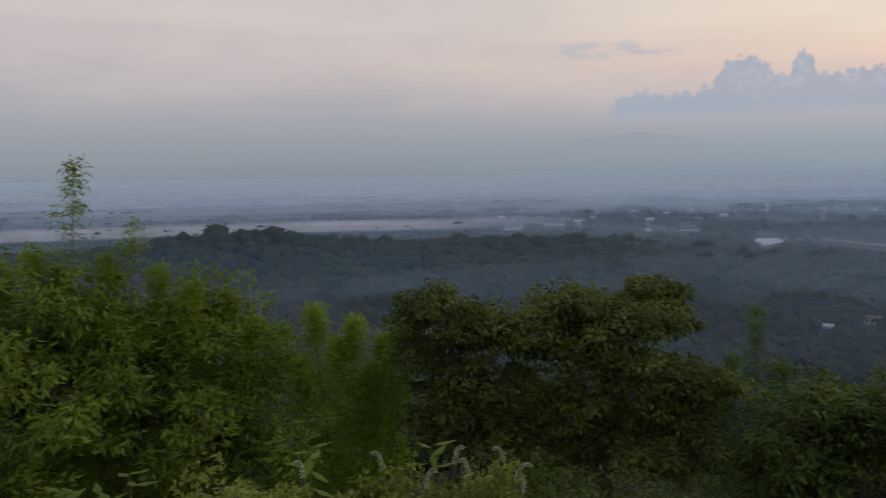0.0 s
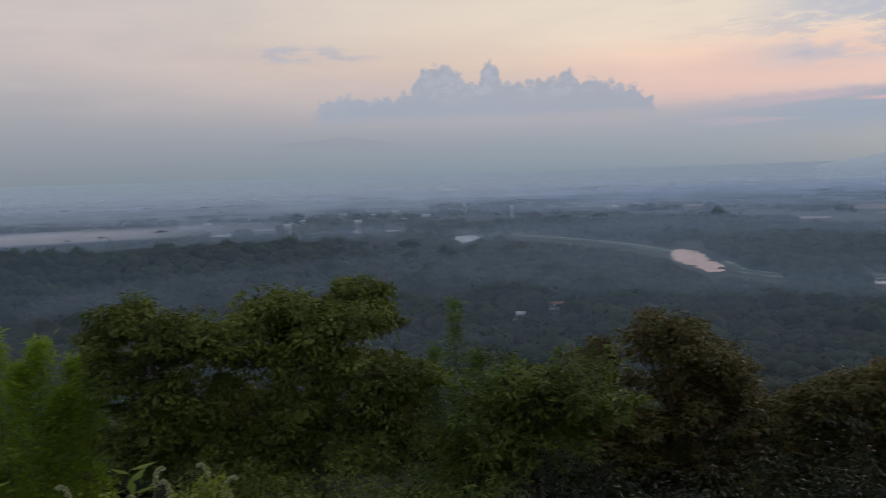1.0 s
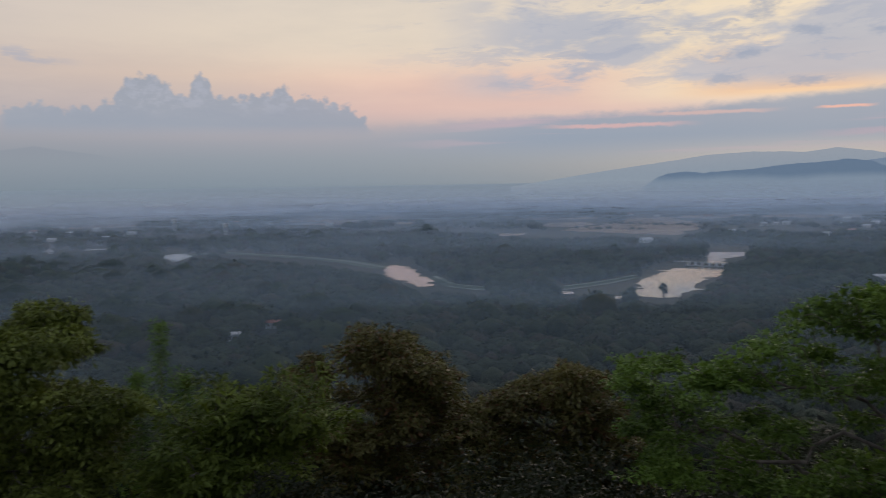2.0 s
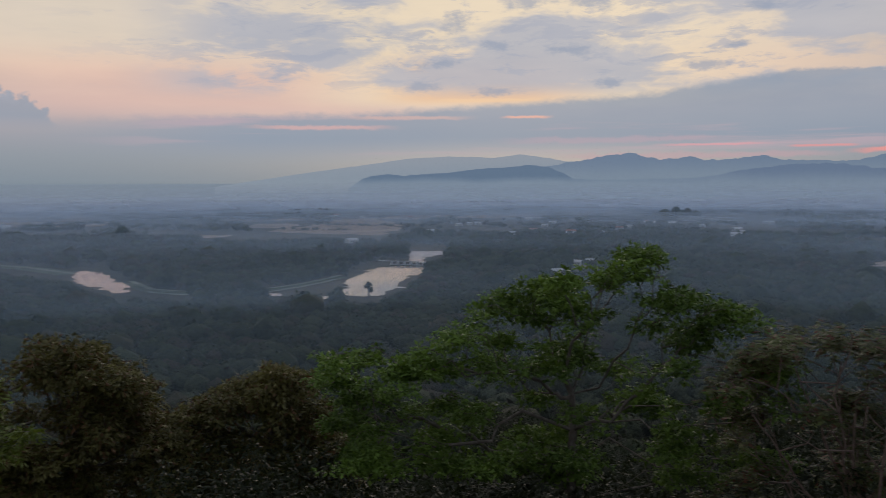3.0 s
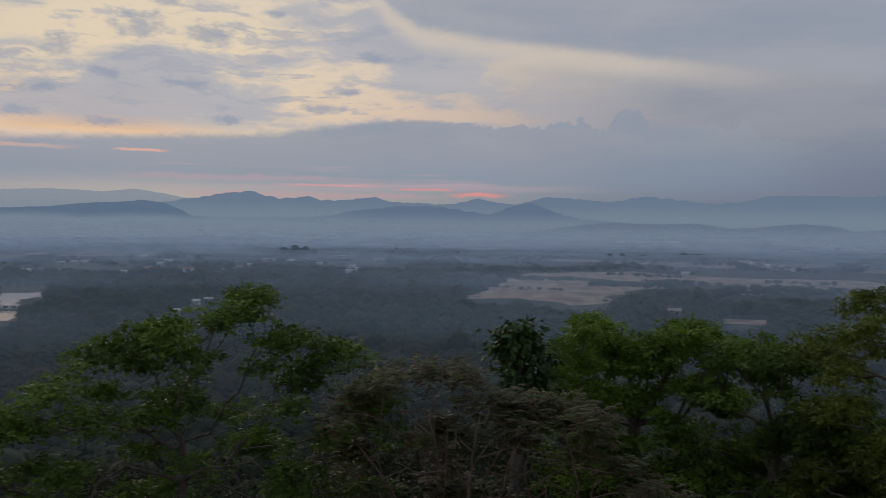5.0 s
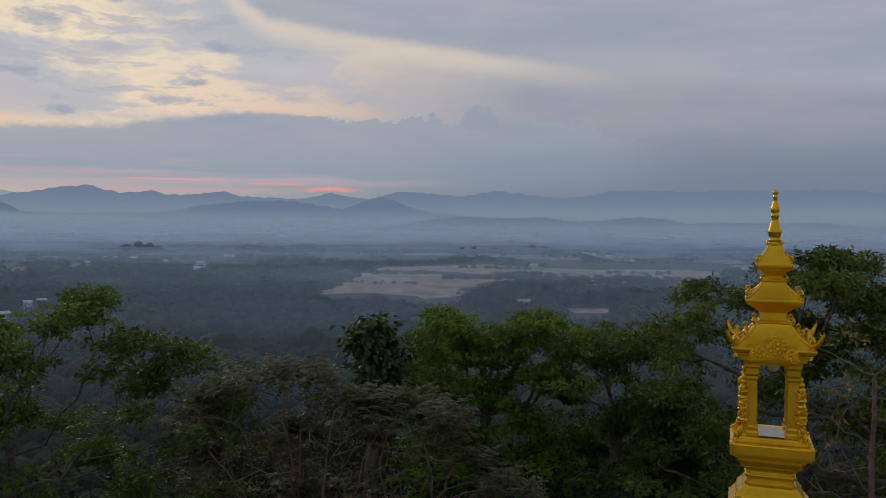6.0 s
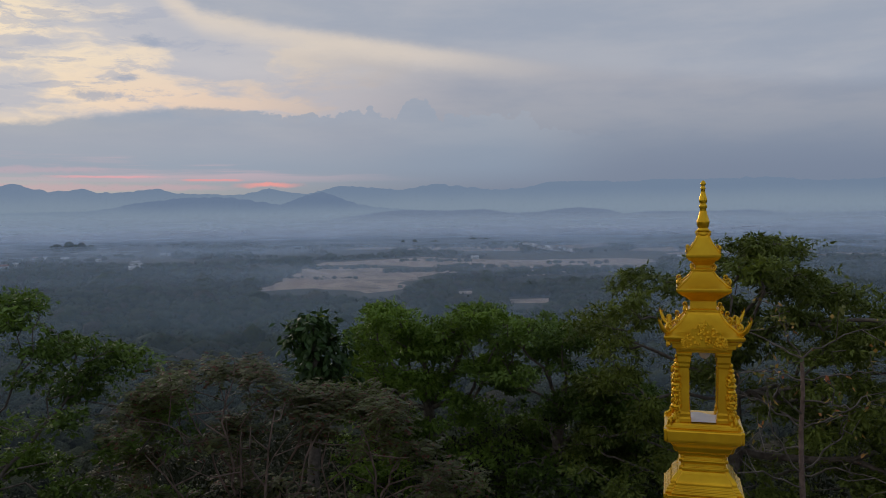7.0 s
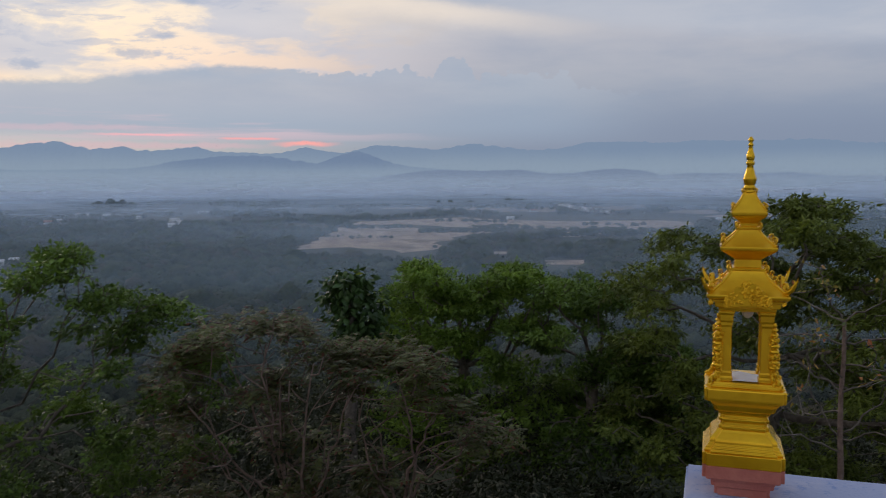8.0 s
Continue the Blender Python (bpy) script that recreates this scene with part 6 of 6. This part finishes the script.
def shrine():
    rng = np.random.default_rng(3)
    ped = thing("pedestal", SHRINE.copy(), "pink painted stepped plinth on the wall", "pedestal")
    part("base", tiers([(0.0, 0.165), (0.045, 0.165), (0.05, 0.185), (0.085, 0.19), (0.09, 0.215), (0.11, 0.22)], 0.13), M_PINK, ped)
    part("top", tiers([(0.11, 0.242), (0.178, 0.242)], 0.10), M_PINK, ped)
    z0 = 0.18
    root = thing("shrine", SHRINE @ Matrix.Translation((0, 0, z0)), "gold painted spirit shrine with three roofs and a spire", "shrine")
    E = EYE - WALL_TOP - z0  # the eye's level above the shrine's foot

    def gold(name, bm, label=""):
        return part(name, bm, M_GOLD, root, label)

    gold("slab", tiers([(0.0, 0.243), (0.068, 0.243)], 0.10))
    gold("plinth", tiers([(0.068, 0.232), (0.080, 0.232), (0.084, 0.222), (0.094, 0.222), (0.098, 0.211), (0.108, 0.210), (0.112, 0.200), (0.128, 0.199), (0.140, 0.193), (0.155, 0.178), (0.172, 0.160), (0.185, 0.152)], 0.16))
    gold("waist", tiers([(0.185, 0.150), (0.202, 0.150), (0.205, 0.138), (0.224, 0.136), (0.228, 0.148), (0.243, 0.150), (0.247, 0.140), (0.264, 0.138), (0.268, 0.150), (0.286, 0.154)], 0.14))
    gold("cove", tiers([(0.286, 0.166), (0.294, 0.178), (0.322, 0.188), (0.342, 0.206), (0.354, 0.212)], 0.10))
    gold("platform", tiers([(0.354, 0.236), (0.368, 0.239), (0.418, 0.240), (0.424, 0.234)], 0.08))
    gold("dais", tiers([(0.424, 0.20), (0.440, 0.198), (0.443, 0.188), (0.452, 0.186)]))
    zc, zt = 0.452, 0.835
    for sx in (-1, 1):
        for sy in (-1, 1):
            lv = [(zc, 0.044), (zc + 0.022, 0.044), (zc + 0.026, 0.038), (zc + 0.05, 0.040), (zc + 0.054, 0.034), (zt - 0.085, 0.032), (zt - 0.08, 0.036), (zt - 0.06, 0.036), (zt - 0.055, 0.040), (zt - 0.02, 0.042), (zt - 0.015, 0.047), (zt, 0.047)]
            c = gold("column", tiers(lv))
            c.location = (sx * 0.118, sy * 0.118, 0)
            f = gold("column_carving", figure_mesh(0.26, rng))
            f.location = (sx * 0.163, sy * 0.150, zc + 0.075)
            g = gold("foot_carving", foot_scroll_mesh(rng))
            g.matrix_basis = Matrix.Translation((sx * 0.145, sy * 0.165, zc - 0.045)) @ Matrix.Rotation(0 if sx > 0 else math.pi, 4, "Z")
    gold("frieze", tiers([(zt, 0.165), (zt + 0.02, 0.17), (zt + 0.023, 0.188), (zt + 0.05, 0.192), (zt + 0.053, 0.205), (zt + 0.072, 0.208)]))
    r1, r2, r3 = 0.922, 1.172, 1.357
    gold("roof", tiers(roof_levels(r1, 1.05, 0.240, 0.100)))
    gold("neck", tiers([(1.048, 0.106), (1.060, 0.106), (1.064, 0.080), (1.108, 0.078), (1.112, 0.084), (1.150, 0.146)]))
    gold("roof", tiers(roof_levels(r2, 1.272, 0.166, 0.062)))
    gold("neck", tiers([(1.270, 0.074), (1.281, 0.074), (1.284, 0.050), (1.302, 0.050), (1.306, 0.056), (1.338, 0.090)]))
    gold("roof", tiers(roof_levels(r3, 1.468, 0.106, 0.034)))
    gold("spire", lathe([(1.462, 0.040), (1.474, 0.040), (1.476, 0.034), (1.484, 0.034), (1.486, 0.037), (1.498, 0.036), (1.500, 0.031), (1.508, 0.031), (1.510, 0.036), (1.526, 0.037), (1.530, 0.041), (1.541, 0.041),
                         (1.545, 0.038), (1.565, 0.031), (1.590, 0.023), (1.612, 0.018), (1.614, 0.024), (1.622, 0.026), (1.630, 0.025), (1.632, 0.020), (1.640, 0.020), (1.643, 0.024), (1.656, 0.0255), (1.668, 0.024), (1.678, 0.020), (1.695, 0.0145),
                         (1.714, 0.0115), (1.716, 0.0155), (1.724, 0.0160), (1.728, 0.0115), (1.736, 0.0115), (1.742, 0.0165), (1.750, 0.0170), (1.757, 0.012), (1.764, 0.005)]))
    # ridges, scrolls and upswept corners of each roof
    for z, top, h0, h1, size, horn in ((r1, 1.05, 0.240, 0.100, 0.050, 0.086), (r2, 1.272, 0.166, 0.062, 0.042, 0.0), (r3, 1.468, 0.106, 0.034, 0.032, 0.0)):
        cm = curl_mesh(size)
        cm2 = curl_mesh(size * 0.8)
        hm = horn_mesh(horn) if horn else None
        for q in range(4):
            turn = Matrix.Rotation(math.pi / 4 + q * math.pi / 2, 4, "Z")
            line = []
            for i in range(9):
                u = i / 8
                hh = h1 + (h0 * 0.96 - h1) * (1 - u) ** 1.55
                line.append((hh * 1.414, 0, z + 0.012 + (top - z - 0.012) * u))
            rg = gold("hip_ridge", sweep(line, [size * 0.16] * 9))
            rg.matrix_basis = turn
            for u, m in ((0.12, cm), (0.42, cm2), (0.85, cm2)) if horn else ((0.10, cm), (0.88, cm2)):
                hh = h1 + (h0 * 0.96 - h1) * (1 - u) ** 1.55
                k = gold("scroll", m)
                k.matrix_basis = turn @ Matrix.Translation((hh * 1.414 - size * 0.1, 0, z + (top - z) * u + size * 0.25))
            if hm:
                k = gold("eave_horn", hm)
                k.matrix_basis = turn @ Matrix.Translation((h0 * 1.414 + 0.005, 0, z + 0.038))
    for q in range(4):
        p = gold("gable", pediment_mesh(0.143, 0.155, rng))
        p.matrix_basis = Matrix.Rotation(q * math.pi / 2, 4, "Z") @ Matrix.Translation((0, -0.226 if q == 0 else -0.20, zt + 0.022))
    bm = bmesh.new()
    bmesh.ops.create_uvsphere(bm, u_segments=16, v_segments=12, radius=0.036)
    for f in bm.faces:
        f.smooth = True
    b = part("lamp_bulb", bm, M_BULB, root, "frosted round light bulb under the roof")
    b.location = (0.01, 0, zt - 0.02)
    part("lamp_socket", lathe([(zt + 0.005, 0.016), (zt + 0.03, 0.016)], 12), M_CONCRETE, root)
    # the sheet of paper on the shrine's floor
    bm = bmesh.new()
    rows_ = [[bm.verts.new((-0.085 + 0.17 * i / 6, -0.16 + 0.22 * j / 8, 0.004 + 0.006 * math.sin(i * 0.9) * (j / 8))) for i in range(7)] for j in range(9)]
    for a, b in zip(rows_, rows_[1:]):
        for i in range(6):
            bm.faces.new((a[i], a[i + 1], b[i + 1], b[i]))
    ob = part("paper", bm, M_PAPER)
    bpy.context.view_layer.update()
    ob.matrix_basis = SHRINE @ Matrix.Translation((0, 0, z0 + 0.454))
    sol = ob.modifiers.new("thick", "SOLIDIFY")
    sol.thickness = 0.004
    sol.offset = 1
    tagged(ob, "white sheet lying on the shrine floor", "paper")


shrine()


# ---- the young tree beside the wall ----
def young_tree():
    rng = np.random.default_rng(19)
    foot = np.array(foot_at(122.1, 11.3))
    top = np.array(sight(121.95, -8.9, 11.3))
    root = thing("tree", pose(*foot), "thin young tree with bare grey branches and yellowing leaves", "tree", "hillside trees")

    def at(a, e, r=11.3):
        return np.array(sight(a - 0.6, e, r))

    trunk = np.array([foot + (top - foot) * u + rng.normal(size=3) * 0.02 * (0 < u < 1) for u in np.linspace(0, 1, 10)])
    V, F = tube_arrays([(trunk - foot, np.linspace(0.055, 0.022, 10))], 9)
    part("trunk", mesh_arrays("trunk", V, F, True), M_BARK_RED, root)
    limbs = [  # from, over, to
        [(122.65, -13.2), (120.6, -12.0), (118.7, -11.1), (117.2, -10.2)], [(122.65, -13.2), (124.6, -12.2), (126.3, -11.0), (128.0, -10.2)],
        [(122.6, -15.9), (120.9, -13.6), (120.5, -11.4), (120.4, -10.2)], [(122.7, -16.0), (124.6, -15.4), (126.6, -15.7), (128.3, -16.2)],
        [(122.7, -15.6), (124.2, -14.2), (125.0, -13.0), (125.1, -12.2)], [(122.6, -14.4), (120.7, -14.9), (119.2, -14.6), (118.4, -13.9)],
        [(122.6, -11.6), (124.2, -11.5), (125.2, -11.9), (126.0, -11.6)], [(122.55, -9.0), (121.0, -8.2), (119.2, -7.4), (118.2, -6.9)],
        [(122.55, -9.0), (124.0, -8.0), (125.8, -7.2), (127.2, -6.6)], [(122.55, -9.2), (121.6, -7.6), (121.2, -6.4), (121.1, -5.8)],
        [(122.6, -12.4), (121.2, -11.2), (120.9, -10.2), (120.8, -9.7)], [(122.7, -16.8), (120.2, -16.0), (118.8, -16.2), (118.0, -15.6)],
        [(122.6, -10.4), (120.4, -9.9), (118.8, -10.0), (117.5, -9.6)], [(122.6, -10.2), (124.8, -9.8), (126.4, -9.4), (128.2, -9.8)],
    ]
    tips = []
    for L in limbs:
        r = 11.3 + rng.uniform(-0.7, 0.7)
        ctrl = np.array([at(*L[0])] + [at(a, e, 11.3 + (r - 11.3) * (i + 1) / 3) for i, (a, e) in enumerate(L[1:])])
        u = np.linspace(0, 3, 13)
        line = np.stack([np.interp(u, range(4), ctrl[:, k]) for k in range(3)], 1) + rng.normal(size=(13, 3)) * 0.02
        line[0] = ctrl[0]
        paths = [(line - foot, np.linspace(0.013, 0.005, 13))]
        for i in range(5, 13, 3):
            q = line[i] + rng.normal(size=3) * [0.3, 0.3, 0.22] + [0, 0, 0.12]
            m = (line[i] + q) / 2 + rng.normal(size=3) * 0.05
            paths.append((np.array([line[i], m, q]) - foot, np.array([0.007, 0.005, 0.003])))
            tips += [q, m]
        tips.append(line[-1])
        V, F = tube_arrays(paths, 5)
        part("branch", mesh_arrays("branch", V, F, True), M_BARK, root)
    tips = np.array(tips)
    tips = tips[(tips[:, 2] > EYE + 11.3 * math.tan(radians(-12.5))) | (rng.random(len(tips)) < 0.12)]
    n = 0
    for p in tips:
        for _ in range(4):
            d = unit(rng.normal(size=3) + [0, 0, -0.5])
            V, F = leaf_arrays((p - foot)[None] + rng.normal(size=(1, 3)) * 0.05, d[None], unit(rng.normal(size=(1, 3)) * 0.5 + [0, 0, 1]), np.array([rng.uniform(0.06, 0.12)]), np.array([rng.uniform(0.03, 0.055)]))
            part("leaf", mesh_arrays("leaf", V, F), M_YOUNG, root)


def young_leaf():
    """Leaves that yellow and redden one by one."""
    m, n = material("leaf_of_young_tree")
    rnd = n.add("ShaderNodeObjectInfo").outputs["Random"]
    r = n.add("ShaderNodeValToRGB", {0: rnd})
    e = r.color_ramp.elements
    while len(e) < 4:
        e.new(0.5)
    for st, (p, c) in zip(e, ((0.0, (0.07, 0.10, 0.02)), (0.5, (0.17, 0.18, 0.035)), (0.75, (0.42, 0.27, 0.05)), (1.0, (0.40, 0.13, 0.05)))):
        st.position, st.color = p, (*c, 1)
    d = n.add("ShaderNodeBsdfPrincipled", {"Base Color": r.outputs[0], "Roughness": 0.6})
    t = n.add("ShaderNodeBsdfTranslucent", {0: r.outputs[0]})
    finish(n, n.add("ShaderNodeMixShader", {0: 0.3, 1: d.outputs[0], 2: t.outputs[0]}).outputs[0])
    return m


M_YOUNG = young_leaf()
young_tree()
